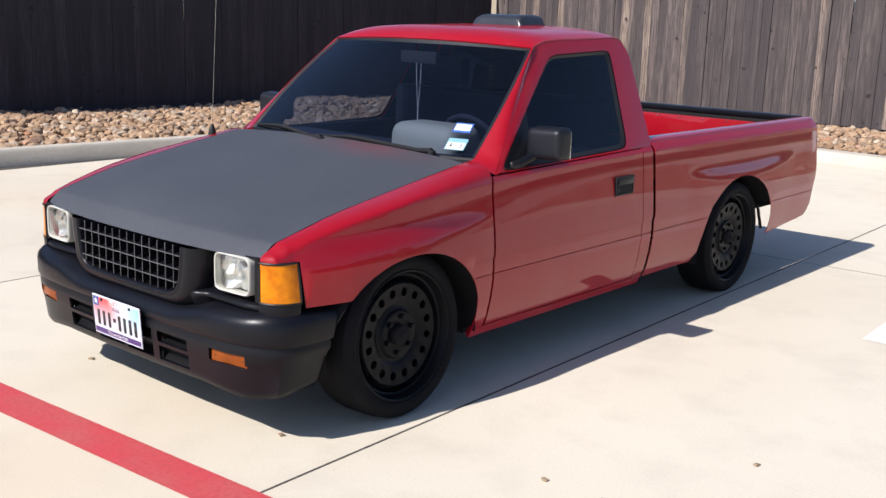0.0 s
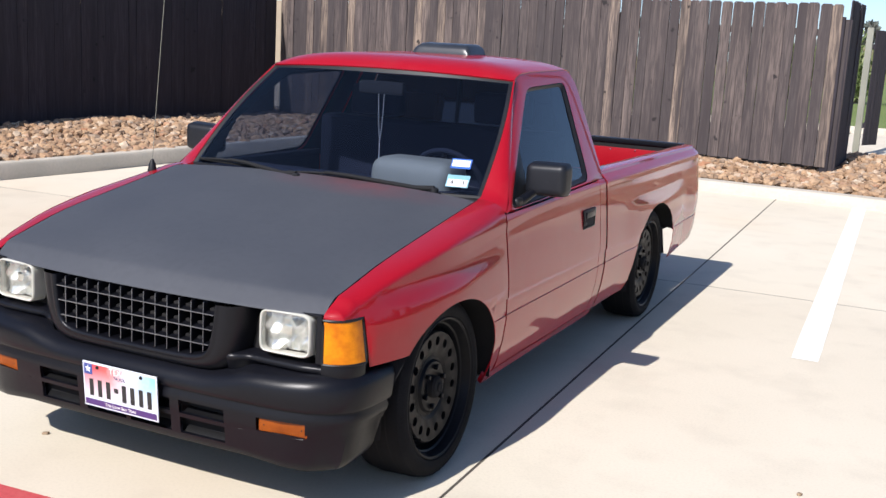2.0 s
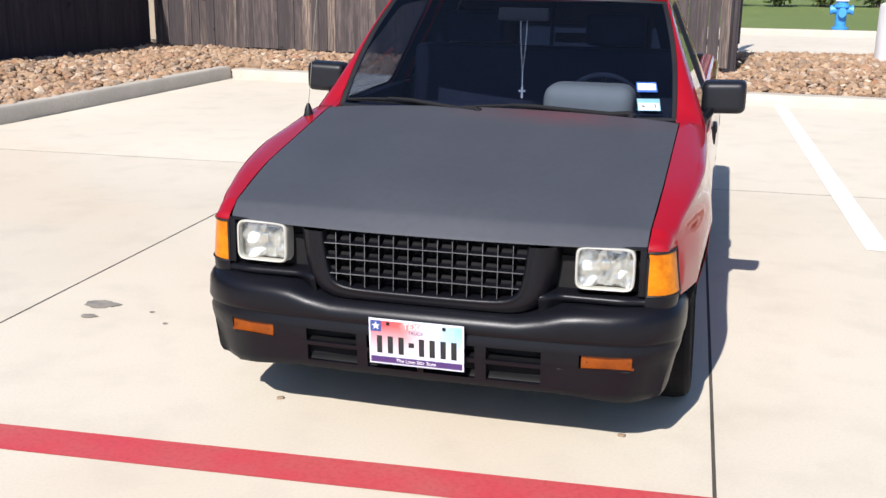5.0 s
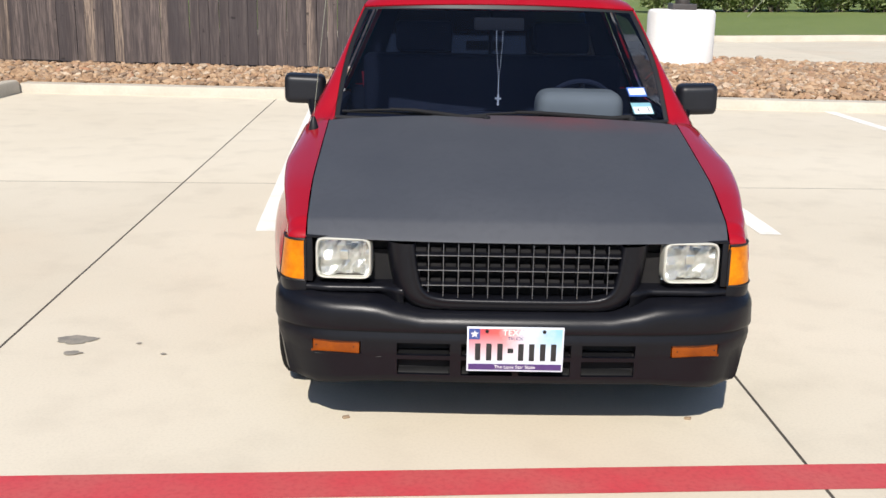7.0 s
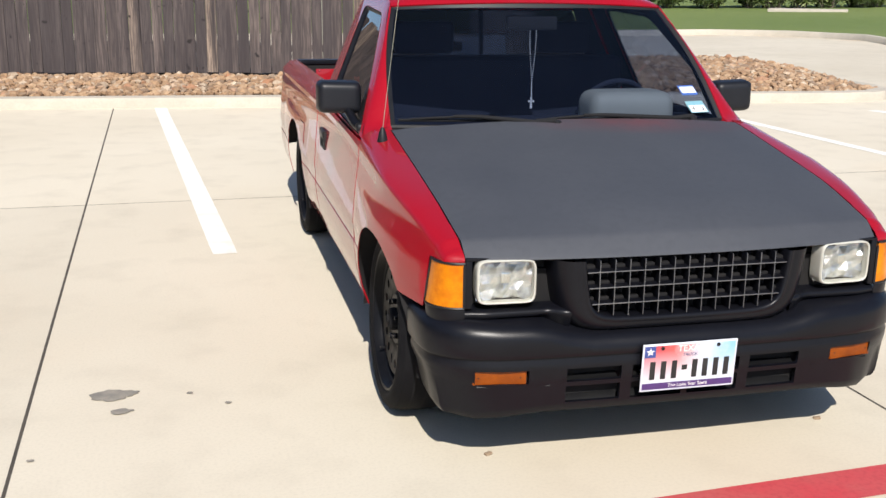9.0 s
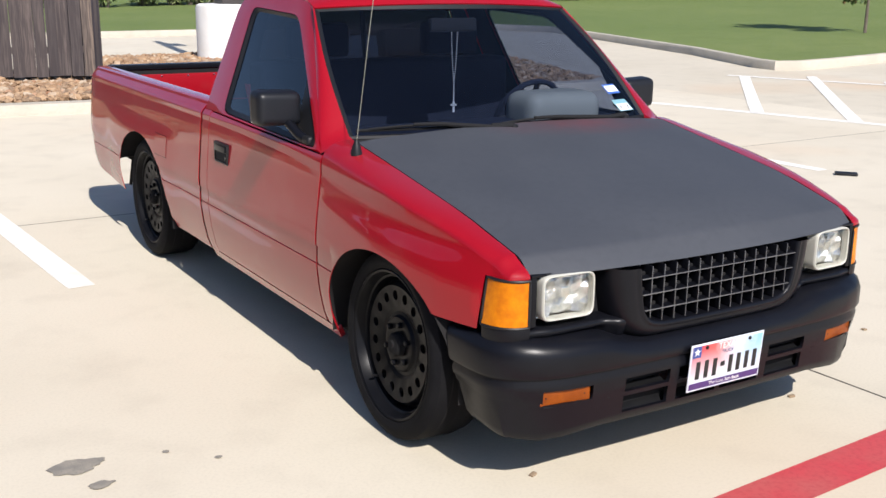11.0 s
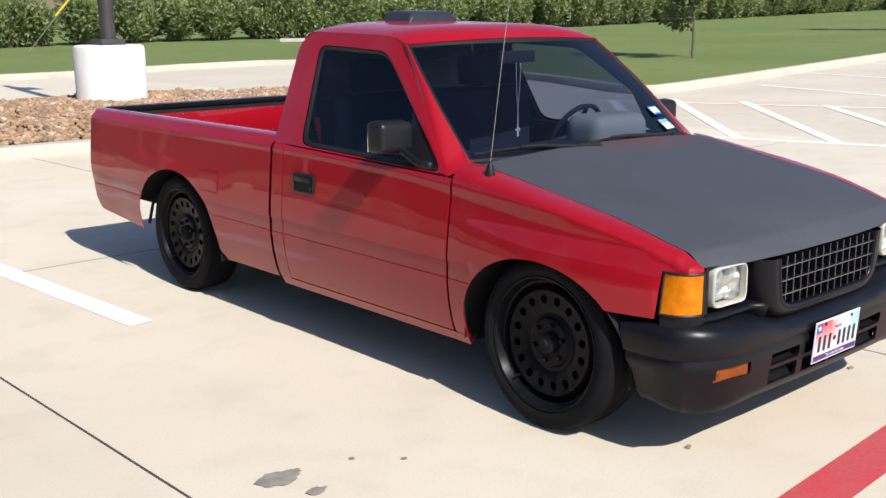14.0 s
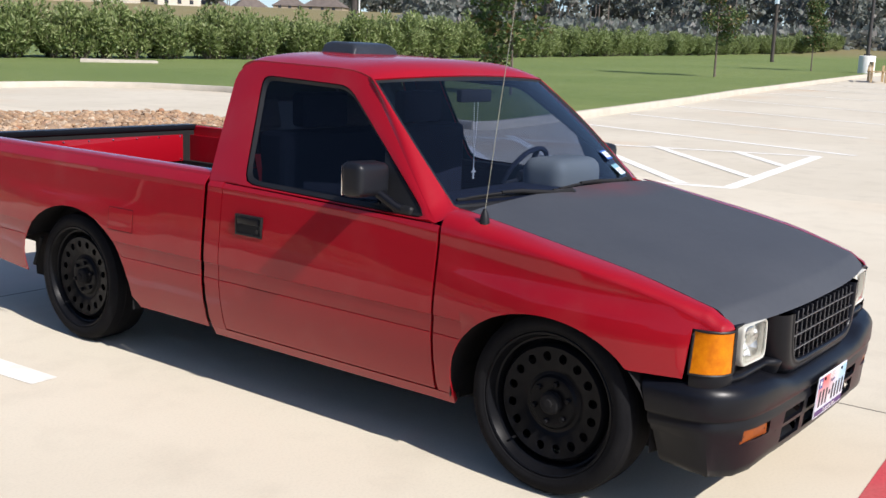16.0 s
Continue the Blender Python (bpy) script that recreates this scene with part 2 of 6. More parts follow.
_r = ramp(_t, _t.nodes.new("ShaderNodeObjectInfo").outputs["Random"], [(0.0, (0.62, 0.58, 0.55)), (0.4, (1.0, 1.0, 1.0)), (0.75, (1.25, 1.3, 1.35)), (0.9, (0.55, 0.58, 0.65)), (1.0, (1.5, 1.7, 2.0))])
_b = _t.nodes["Principled BSDF"].inputs["Base Color"]
_t.links.new(mix(_t, 1.0, _b.links[0].from_socket, _r.outputs[0], "MULTIPLY"), _b)
SOIL = mottled("stony_soil", (0.30, 0.20, 0.12), (0.22, 0.15, 0.09), 5, 0.95, 0.4, bump_scale=30, bump_dist=0.02)
for m, level in ((TYRE, 0.05), (STEEL, 0.09), (PLASTIC, 0.23), (HOOD, 0.28), (CABIN, 0.15), (DARK, 0.1), (TRIM, 0.35), (MIRROR_CAP, 0.3)):
    m.node_tree.nodes["Principled BSDF"].inputs["Specular IOR Level"].default_value = level
AMBER = mottled("amber_lens", (0.66, 0.215, 0.0004), (0.46, 0.115, 0.0004), 26, 0.3, 0.35, coat=0.12)
AMBER_DIM = mottled("dull_amber_lens", (0.24, 0.052, 0.001), (0.16, 0.031, 0.001), 16, 0.35, 0.25, coat=0.2)
for m in (AMBER, AMBER_DIM):
    m.node_tree.nodes["Principled BSDF"].inputs["Specular IOR Level"].default_value = 0.2
LENS = glass_material("clear_glass", (0.92, 0.93, 0.92))
TINT = glass_material("tinted_glass", (0.60, 0.66, 0.79), 1.0, 0.036, 0.002)
TINT_DARK = glass_material("side_tinted_glass", (0.27, 0.30, 0.36), 1.0, 0.022)
TINT_REAR = glass_material("rear_tinted_glass", (0.012, 0.013, 0.017), 1.0, 0.03)


# ---- mesh tools ----
def finish(bm, sharp=32.0):
    bmesh.ops.recalc_face_normals(bm, faces=bm.faces)
    for fc in bm.faces:
        fc.smooth = True
    for e in bm.edges:
        e.smooth = len(e.link_faces) == 2 and e.calc_face_angle(0) < radians(sharp)


def mesh_of(name, bm, mat, sharp=32.0):
    finish(bm, sharp)
    me = bpy.data.meshes.new(name)
    bm.to_mesh(me)
    bm.free()
    me.materials.append(mat)
    return me


def part(name, bm, mat, parent, label="", thick=0.0, sharp=32.0):
    ob = new(name, mesh_of(name, bm, mat, sharp))
    ob.parent = parent
    if label:
        ob["label"] = label
    if thick:
        s = ob.modifiers.new("thickness", "SOLIDIFY")
        s.thickness, s.offset = thick, -1
    return ob


def thing(name, m, label, category, group="", kind=""):
    ob = new(name)
    ob.matrix_world = m
    ob.empty_display_size = 0.1
    return tagged(ob, label, category, group, kind)


def box(bm, x0, x1, y0, y1, z0, z1, bevel=0.0, seg=2, m=None):
    b = bmesh.new()
    bmesh.ops.create_cube(b, size=1)
    bmesh.ops.scale(b, vec=(x1 - x0, y1 - y0, z1 - z0), verts=b.verts)
    bmesh.ops.translate(b, vec=((x0 + x1) / 2, (y0 + y1) / 2, (z0 + z1) / 2), verts=b.verts)
    if bevel:
        bmesh.ops.bevel(b, geom=b.edges[:], offset=bevel, segments=seg, affect="EDGES", profile=0.6)
    if m is not None:
        bmesh.ops.transform(b, matrix=m, verts=b.verts)
    return add_to(bm, b)


def add_to(bm, b):
    me = bpy.data.meshes.new("tmp")
    b.to_mesh(me)
    b.free()
    bm.from_mesh(me)
    bpy.data.meshes.remove(me)
    return bm


def boxed(*a, **k):
    return box(bmesh.new(), *a, **k)


def grid(rows, close_u=False, close_v=False, skip=None):
    """A skin through rows of points, all rows of one length."""
    bm = bmesh.new()
    vs = [[bm.verts.new(p) for p in r] for r in rows]
    nr, nc = len(rows), len(rows[0])
    for i in range(nr if close_u else nr - 1):
        for j in range(nc if close_v else nc - 1):
            if skip and skip(i, j):
                continue
            q = [vs[i][j], vs[(i + 1) % nr][j], vs[(i + 1) % nr][(j + 1) % nc], vs[i][(j + 1) % nc]]
            if len({tuple(round(c, 6) for c in v.co) for v in q}) == 4:
                bm.faces.new(q)
            elif len({tuple(round(c, 6) for c in v.co) for v in q}) == 3:
                seen, tri = set(), []
                for v in q:
                    k = tuple(round(c, 6) for c in v.co)
                    if k not in seen:
                        seen.add(k)
                        tri.append(v)
                bm.faces.new(tri)
    bmesh.ops.remove_doubles(bm, verts=bm.verts, dist=1e-5)
    return bm


def lathe(profile, n=48, axis="X"):
    """A turned body: profile of (along, radius)."""
    rows = []
    for k in range(n):
        a = 2 * math.pi * k / n
        rows.append([(s, r * math.cos(a), r * math.sin(a)) if axis == "X" else (r * math.cos(a), r * math.sin(a), s) for s, r in profile])
    return grid(rows, close_u=True)


def tube(points, radius, n=8, taper=None):
    """A round bar along points."""
    pts = [Vector(p) for p in points]
    rows = []
    for i, p in enumerate(pts):
        d = (pts[min(i + 1, len(pts) - 1)] - pts[max(i - 1, 0)]).normalized()
        u = d.cross(Vector((0, 0, 1)) if abs(d.z) < 0.95 else Vector((1, 0, 0))).normalized()
        v = d.cross(u)
        r = radius if taper is None else radius * taper[i]
        rows.append([p + r * (math.cos(2 * math.pi * k / n) * u + math.sin(2 * math.pi * k / n) * v) for k in range(n)])
    bm = grid(rows, close_v=True)
    for r in (rows[0], rows[-1]):
        bm.faces.new([bm.verts.new(p) for p in r])
    bmesh.ops.remove_doubles(bm, verts=bm.verts, dist=1e-5)
    return bm


def curve_at(table, x):
    """Smooth lookup in a table of (x, value)."""
    if x <= table[0][0]:
        return table[0][1]
    for (a, va), (b, vb) in zip(table, table[1:]):
        if x <= b:
            return va + (vb - va) * (x - a) / (b - a)
    return table[-1][1]


def joined(name, verts, faces, mat, smooth=False):
    me = bpy.data.meshes.new(name)
    me.from_pydata(verts, [], faces)
    me.materials.append(mat)
    if smooth:
        me.polygons.foreach_set("use_smooth", [True] * len(me.polygons))
    return me


# ---- the site: lot, kerbs, lawn, rock beds ----
SITE = pose(0, 0, 0, 0, 0, 1.7)          # the slabs' grid lies a little askew to the truck


def rise(x):
    """The far end of the lot and the lawn climb gently."""
    return 0.018 * max(0.0, x - 8.0)


def field(x, y):
    """Height of the open ground beyond the lot."""
    r = math.hypot(x, y)
    h = -0.06 + rise(min(x, 120.0)) if r < 200 else -0.06 + rise(min(x, 120.0))
    if x > -20 and y > 0 and r > 130:
        h += 0.045 * min(r - 130, 260)
    return h


def ground_sheet():
    rings = [0, 4, 8, 12, 16, 20, 25, 30, 36, 43, 50, 60, 70, 80, 95, 115, 140, 160, 190, 230, 300, 380, 500, 800, 1500, 3000]
    rows = []
    for r in rings:
        rows.append([(r * math.cos(a), r * math.sin(a), field(r * math.cos(a), r * math.sin(a))) for a in [2 * math.pi * k / 96 for k in range(96)]])
    return grid(rows, close_v=True)


def grass_material():
    m, t, b = material("mown_grass")
    c = coords(t)
    big, mid, fine = noise_tex(t, c, 0.12, 4), noise_tex(t, c, 1.4, 4), noise_tex(t, c, 40, 3)
    col = mix(t, ramp(t, big.outputs[0], [(0.35, (0, 0, 0)), (0.65, (1, 1, 1))]).outputs[0], (0.145, 0.195, 0.046), (0.195, 0.235, 0.066))
    col = mix(t, ramp(t, mid.outputs[0], [(0.45, (0, 0, 0)), (0.75, (0.7, 0.7, 0.7))]).outputs[0], col, (0.115, 0.165, 0.036))
    col = mix(t, ramp(t, fine.outputs[0], [(0.4, (0.6, 0.6, 0.6)), (0.6, (0, 0, 0))]).outputs[0], col, (0.07, 0.115, 0.02))
    # dry field far out
    sep = t.nodes.new("ShaderNodeVectorMath")
    sep.operation = "LENGTH"
    t.links.new(c, sep.inputs[0])
    far = t.nodes.new("ShaderNodeMapRange")
    far.inputs[1].default_value, far.inputs[2].default_value = 120, 150
    t.links.new(sep.outputs["Value"], far.inputs[0])
    dry = mix(t, big.outputs[0], (0.17, 0.15, 0.055), (0.23, 0.185, 0.085))
    col = mix(t, far.outputs[0], col, dry)
    t.links.new(col, b.inputs["Base Color"])
    b.inputs["Roughness"].default_value = 0.95
    bump(t, b, fine.outputs[0], 0.8, 0.03)
    return m


GRASS = grass_material()
ground = tagged(new("ground", mesh_of("ground", ground_sheet(), GRASS)), "mown green lawn running out to a dry field", "ground", kind="structure")

pavement = tagged(new("pavement"), "pale beige concrete parking lot cast in slabs with dark joints", "pavement", kind="structure")
LAWN_KERB = [(-6.0, 22.7), (4.0, 22.9), (7.0, 23.2), (10.4, 23.7), (12.5, 23.3), (14.0, 21.9), (14.7, 19.6), (13.7, 16.2), (12.5, 12.2), (11.45, 9.7), (11.4, 9.2), (11.8, 8.95), (12.6, 8.97), (15.0, 9.25), (23.0, 10.3), (28.5, 11.2), (46.0, 13.4), (80.0, 17.6), (130.0, 24.0)]


def far_lot():
    """The lot past the slabs, climbing with the ground; its edge follows the lawn's kerb."""
    bm = bmesh.new()
    edge = [p for p in LAWN_KERB if p[0] > 8.0][::-1]
    bm.faces.new([bm.verts.new((x, y, rise(x) - 0.001)) for x, y in [(8.0, 23.34), (8.0, -40), (130, -40)] + edge])
    bm.faces.new([bm.verts.new(p) for p in ((7.0, -40, -0.006), (8.0, -40, -0.001), (8.0, 23.34, -0.001), (7.0, 23.2, -0.006))])
    return bm


part("far_slab", far_lot(), CONCRETE_OLD, pavement, "older, slightly greyer slab")


def kerb(path, height, width, label, base=0.0, inside=1):
    """A cast kerb along a line in plan, rounded at its top edges. inside: the side on which it is held."""
    prof = [(0.0, -0.05), (0.008, height - 0.03), (0.03, height - 0.004), (0.06, height), (width - 0.02, height), (width, height - 0.02), (width, -0.05)]
    rows = []
    pts = [Vector((*p, 0)) for p in path]
    for i, p in enumerate(pts):
        d = (pts[min(i + 1, len(pts) - 1)] - pts[max(i - 1, 0)]).normalized()
        nrm = Vector((-d.y, d.x, 0)) * inside
        rows.append([p + nrm * s + Vector((0, 0, z + rise(p.x))) for s, z in prof])
    bm = grid(rows)
    for r in (rows[0], rows[-1]):
        bm.faces.new([bm.verts.new(v) for v in r])
    bmesh.ops.remove_doubles(bm, verts=bm.verts, dist=1e-5)
    ob = new("kerb", mesh_of("kerb", bm, KERB, 40))
    return tagged(ob, label, "kerb", kind="structure")


kerb(LAWN_KERB, 0.15, 0.16, "cast concrete kerb edging the lawn", inside=1)
kerb([(-5.95, -14), (-5.8, 1.7), (-5.58, 5.0), (-5.48, 9.25)], 0.16, 0.17, "cast concrete kerb edging the rock bed", inside=1)
kerb([(-5.5, 9.28), (-2.3, 9.05), (0.5, 8.82), (2.5, 8.72), (6.6, 8.40), (7.2, 8.45), (7.6, 8.75), (7.82, 9.4), (7.88, 12.3), (7.3, 13.4), (6.2, 14.0), (3.0, 14.4), (1.2, 14.0)], 0.12, 0.26, "low concrete kerb along the back of the lot", inside=1)


def stripe(name, a, b, width, mat, label, parent=None, z=0.002):
    a, b = Vector((*a, 0)), Vector((*b, 0))
    d = (b - a).normalized()
    nrm = Vector((-d.y, d.x, 0)) * width / 2
    n = max(2, int((b - a).length / 0.25))
    rng = random.Random(int(a.x * 100 + b.y * 10))
    rows = []
    for k in range(n + 1):
        p = a + (b - a) * k / n
        w = [rng.uniform(0.985, 1.012) * (0.96 if k in (0, n) else 1) for _ in range(2)]
        zz = Vector((0, 0, rise(p.x) + z))
        rows.append([p - nrm * w[0] + zz, p - nrm * 0.3 + zz, p + nrm * 0.3 + zz, p + nrm * w[1] + zz])
    ob = new(name, mesh_of(name, grid(rows), mat))
    if parent:
        ob.parent = parent
        return ob
    return tagged(ob, label, "road marking", kind="structure")


stripe("stall_line", (-1.275, 2.23), (-1.80, 9.6), 0.135, ROAD_WHITE, "worn white painted stall line on concrete")
stripe("stall_line", (1.745, 2.33), (1.49, 9.0), 0.135, ROAD_WHITE, "worn white painted stall line on concrete")
stripe("stall_line", (4.62, 2.7), (4.33, 8.8), 0.13, ROAD_WHITE, "worn white painted stall line on concrete")
stripe("fire_lane_line", (-14, -1.776), (14, -0.026), 0.165, ROAD_RED, "broad red painted fire lane line on concrete")
hatch = tagged(new("hatched_zone"), "white painted no-parking zone with slanting bars", "road marking", kind="structure")
for a, b in (((10.15, 9.05), (12.27, 3.33)), ((6.45, 7.55), (7.93, 2.93)), ((7.9, 2.97), (12.27, 3.37))):
    stripe("border_line", a, b, 0.17, ROAD_WHITE, "", hatch)
for a, b in (((10.26, 8.79), (7.08, 5.62)), ((11.06, 8.17), (7.47, 4.58)), ((11.33, 7.0), (7.82, 3.49)), ((11.6, 5.75), (9.05, 3.15)), ((11.91, 4.54), (10.6, 3.3))):
    stripe("slanting_bar", a, b, 0.16, ROAD_WHITE, "", hatch, 0.004)
for x, y in ((14.3, 8.6), (17.6, 9.35), (21.25, 9.95), (25.5, 10.7), (30.6, 11.5), (35.3, 12.1), (40.0, 12.7)):
    stripe("bay_line", (x, y), (x - 1.45, y - 5.6), 0.18, ROAD_WHITE, "white painted bay line on the far side of the lot")


# ---- the pickup truck: front axle over the origin, nose towards -y ----
truck = thing("pickup_truck", Matrix(), "lowered red pickup truck with matte black hood and steel wheels", "pickup truck")
ARCH_F, ARCH_R = (0.03, 0.30, 0.375, 0.325), (2.67, 0.30, 0.43, 0.365)   # centre y, centre z, half width, height


PROFILE = [(0.15, 0.745), (0.22, 0.779), (0.258, 0.797), (0.30, 0.812), (0.40, 0.833), (0.462, 0.838), (0.478, 0.838), (0.4788, 0.8346), (0.487, 0.8378), (0.543, 0.8362), (0.5465, 0.8412), (0.585, 0.8405), (0.64, 0.8360), (0.70, 0.8292), (0.76, 0.8220), (0.785, 0.8190), (0.800, 0.8168), (0.804, 0.8164), (0.838, 0.8160), (0.841, 0.8155), (0.85, 0.8125), (0.87, 0.805), (0.885, 0.796), (0.90, 0.786)]
SHOULDER = [(-0.6, -0.105), (-0.3, -0.09), (-0.1, -0.069), (0.1, -0.048), (0.45, -0.010), (0.77, 0.022), (1.24, 0.040), (1.7, 0.045), (3.7, 0.045)]


def flat_z(y, z):
    """The shoulder line climbs towards the back: the height in the profile for a height on the body."""
    d = curve_at(SHOULDER, y)
    return curve_at([(0.0, 0.0), (0.62, 0.62), (0.785 + d, 0.785), (0.82 + d * 0.8, 0.82), (0.905, 0.905)], z)


def body_z(y, z):
    d = curve_at(SHOULDER, y)
    return curve_at([(0.0, 0.0), (0.62, 0.62), (0.785, 0.785 + d), (0.82, 0.82 + d * 0.8), (0.905, 0.905)], z)


def half_width(y, z):
    """Half the body's width, by height and by place along it."""
    zf = flat_z(y, z)
    w = curve_at(PROFILE, zf)
    if y < 0.36 and 0.462 < zf < 0.585:
        # the groove runs out behind the front wheel
        w += (0.8402 - w) * min(1.0, (0.36 - y) / 0.08)
    # blisters over the wheels: a soft step below the shoulder
    q = (0.735 if y < 1.5 else 0.745) - z
    if q > 0:
        f = max(0.0, min(1.0, (0.47 - y) / 0.40)) * max(0.0, min(1.0, (y + 0.47) / 0.2)) if y < 1.5 else max(0.0, 1 - ((y - 2.72) / 0.62) ** 2)
        q = min(1.0, q / (0.03 + 0.05 * f))
        w += 0.013 * f ** 0.7 * q * q * (3 - 2 * q)
    if y < 0.1:
        w -= 0.075 * ((0.1 - y) / 0.56) ** 1.8
    if y > 3.6:
        w -= 0.006 * ((y - 3.6) / 0.14) ** 2
    return w


def arch_bottom(y, floor):
    z = floor
    for cy, cz, hw, h in (ARCH_F, ARCH_R):
        if abs(y - cy) < hw:
            z = max(z, cz + h * math.sqrt(max(0, 1 - ((y - cy) / hw) ** 2)) ** 0.9)
    return z


def samples(a, b, n, extra=()):
    ys = [a + (b - a) * k / n for k in range(n + 1)]
    for cy, cz, hw, h in (ARCH_F, ARCH_R):
        for s in (-1, 1):
            for q in (0, 0.0005, 0.004, 0.012, 0.03, 0.06):
                ys.append(cy + s * (hw - q))
    ys += list(extra)
    return sorted({round(y, 5) for y in ys if a - 1e-6 <= y <= b + 1e-6})


ZS = [0.0, 0.23, 0.3, 0.38, 0.462, 0.478, 0.4788, 0.487, 0.543, 0.5465, 0.585, 0.60, 0.64, 0.67, 0.69, 0.705, 0.72, 0.735, 0.755, 0.785, 0.80, 0.804, 0.81, 0.832, 0.838, 0.841, 0.85, 0.868, 0.885, 0.9]


def hood_z(y):
    return curve_at([(-0.60, 0.672), (-0.59, 0.6825), (-0.575, 0.6965), (-0.562, 0.708), (-0.554, 0.7135), (-0.546, 0.7172), (-0.52, 0.725), (-0.45, 0.742), (-0.3, 0.776), (-0.1, 0.814), (0.2, 0.868), (0.43, 0.908), (0.6, 0.925)], y)


def hood_x(y):
    return curve_at([(-0.6, 0.670), (-0.5, 0.676), (-0.2, 0.688), (0.43, 0.70)], y)


def side_panel(s, y0, y1, floor, ceil, n, extra=()):
    """A stretch of the body's side between two heights, cut by the wheel arches."""
    rows = []
    for y in samples(y0, y1, n, extra):
        lo, hi = arch_bottom(y, floor(y)), ceil(y)
        zs = [max(lo, min(hi, body_z(y, z))) for z in ZS[1:-1]]
        zs = [lo] + zs + [hi]
        rows.append([(s * half_width(y, z), y, z) for z in zs])
    return grid(rows)


def lamp_curve(u):
    """Plan of the corner lamp's face, from the inner edge to the outer."""
    return 0.674 + 0.094 * math.sin(u * math.pi / 2) ** 0.9, -0.555 + 0.10 * (1 - math.cos(u * math.pi / 2)) ** 0.9


def nose_x(y):
    return curve_at([(lamp_curve(k / 20)[1], lamp_curve(k / 20)[0]) for k in range(21)], y) + 0.004


def hood_edge_z(y):
    """Height of the hood's outer edge, which sweeps back at the corner."""
    table = [(-0.557, 0.667), (-0.552, 0.676), (-0.545, 0.683), (-0.533, 0.691)]
    for v in (-0.575, -0.54, -0.48, -0.4, -0.3, -0.2):
        table.append((v + 0.055 * min(1, (-0.2 - v) / 0.3), hood_z(v)))
    return curve_at(table, y) if y < -0.2 else hood_z(y)


def fender(s):
    """Front wing: the side, the shoulder, and the roll over to the hood's edge."""
    rows = []
    for y in samples(-0.557, 0.475, 36, [lamp_curve(k / 14)[1] for k in range(15)] + [-0.556, -0.551, -0.545, -0.535, -0.46]):
        nose = y < -0.4545
        lo = 0.6605 if nose else arch_bottom(y, 0.22 if y > 0 else 0.503)
        top, hx = hood_edge_z(y), hood_x(y - 0.05 if y < -0.4 else y)
        roll = 0.085 if y > -0.3 else 0.085 - 0.03 * min(1, (-0.3 - y) / 0.2)
        roll = max(0.03, min(roll, top - body_z(y, 0.842) + 0.45 * max(0.0, -0.24 - y)))
        sh = max(lo, top - roll)
        wide = (lambda z: min(half_width(y, z), nose_x(y))) if nose else (lambda z: half_width(y, z))
        zs = [max(lo, min(sh, body_z(y, z))) for z in ZS[1:26]]
        row = [(s * wide(z), y, z) for z in [lo] + zs + [sh]]
        w = wide(sh)
        for k in range(1, 9):
            a = k / 8 * math.pi / 2
            row.append((s * (hx + 0.004 + max(0.0, w - hx - 0.004) * math.cos(a) ** 0.85), y, sh + (top - sh - 0.003) * math.sin(a) ** 0.9))
        rows.append(row)
    return grid(rows)


for s, nm in ((1, "front_fender"), (-1, "front_fender")):
    part(nm, fender(s), PAINT, truck, thick=0.003, sharp=50)
    door = part("door", side_panel(s, 0.487, 1.615, lambda y: 0.262, lambda y: 0.860 + 0.0231 * (y - 0.515), 14), PAINT, truck, thick=0.02)
    part("sill_panel", side_panel(s, 0.41, 1.705, lambda y: 0.218, lambda y: 0.256, 14), PAINT, truck, thick=0.02)
    part("cab_corner", side_panel(s, 1.620, 1.709, lambda y: 0.25, lambda y: 0.888, 3), PAINT, truck, thick=0.02)
    # pull handle in its cup
    xs = half_width(1.44, 0.735)
    side_m = Matrix.Diagonal((s, 1, 1, 1)) @ Matrix.Translation((xs, 0, 0))
    # Near-black plate paints the shade inside the cup; no hollow is cut.
    part("door_handle", boxed(-0.012, 0.005, 1.365, 1.515, 0.692, 0.772, 0.001, m=side_m), RECESS, door, "black recessed door handle")
    rim = box(boxed(-0.006, 0.010, 1.362, 1.518, 0.766, 0.775, 0.003, m=side_m), -0.006, 0.009, 1.362, 1.518, 0.689, 0.697, 0.0025, m=side_m)
    box(box(rim, -0.006, 0.009, 1.362, 1.371, 0.697, 0.766, 0.0025, m=side_m), -0.006, 0.009, 1.509, 1.518, 0.697, 0.766, 0.0025, m=side_m)
    part("handle_rim", rim, TRIM, door)
    part("pull_flap", boxed(0.0, 0.014, 1.377, 1.503, 0.738, 0.768, 0.005, m=side_m), PLASTIC, door)
    lock = lathe([(0.0, 0.0), (0.012, 0.0), (0.013, 0.009), (0.0, 0.011)], 12)
    bmesh.ops.transform(lock, matrix=pose(s * (xs - 0.004), 1.388, 0.714, 0, 0, 0 if s > 0 else 180), verts=lock.verts)
    part("door_lock", lock, TRIM, door)


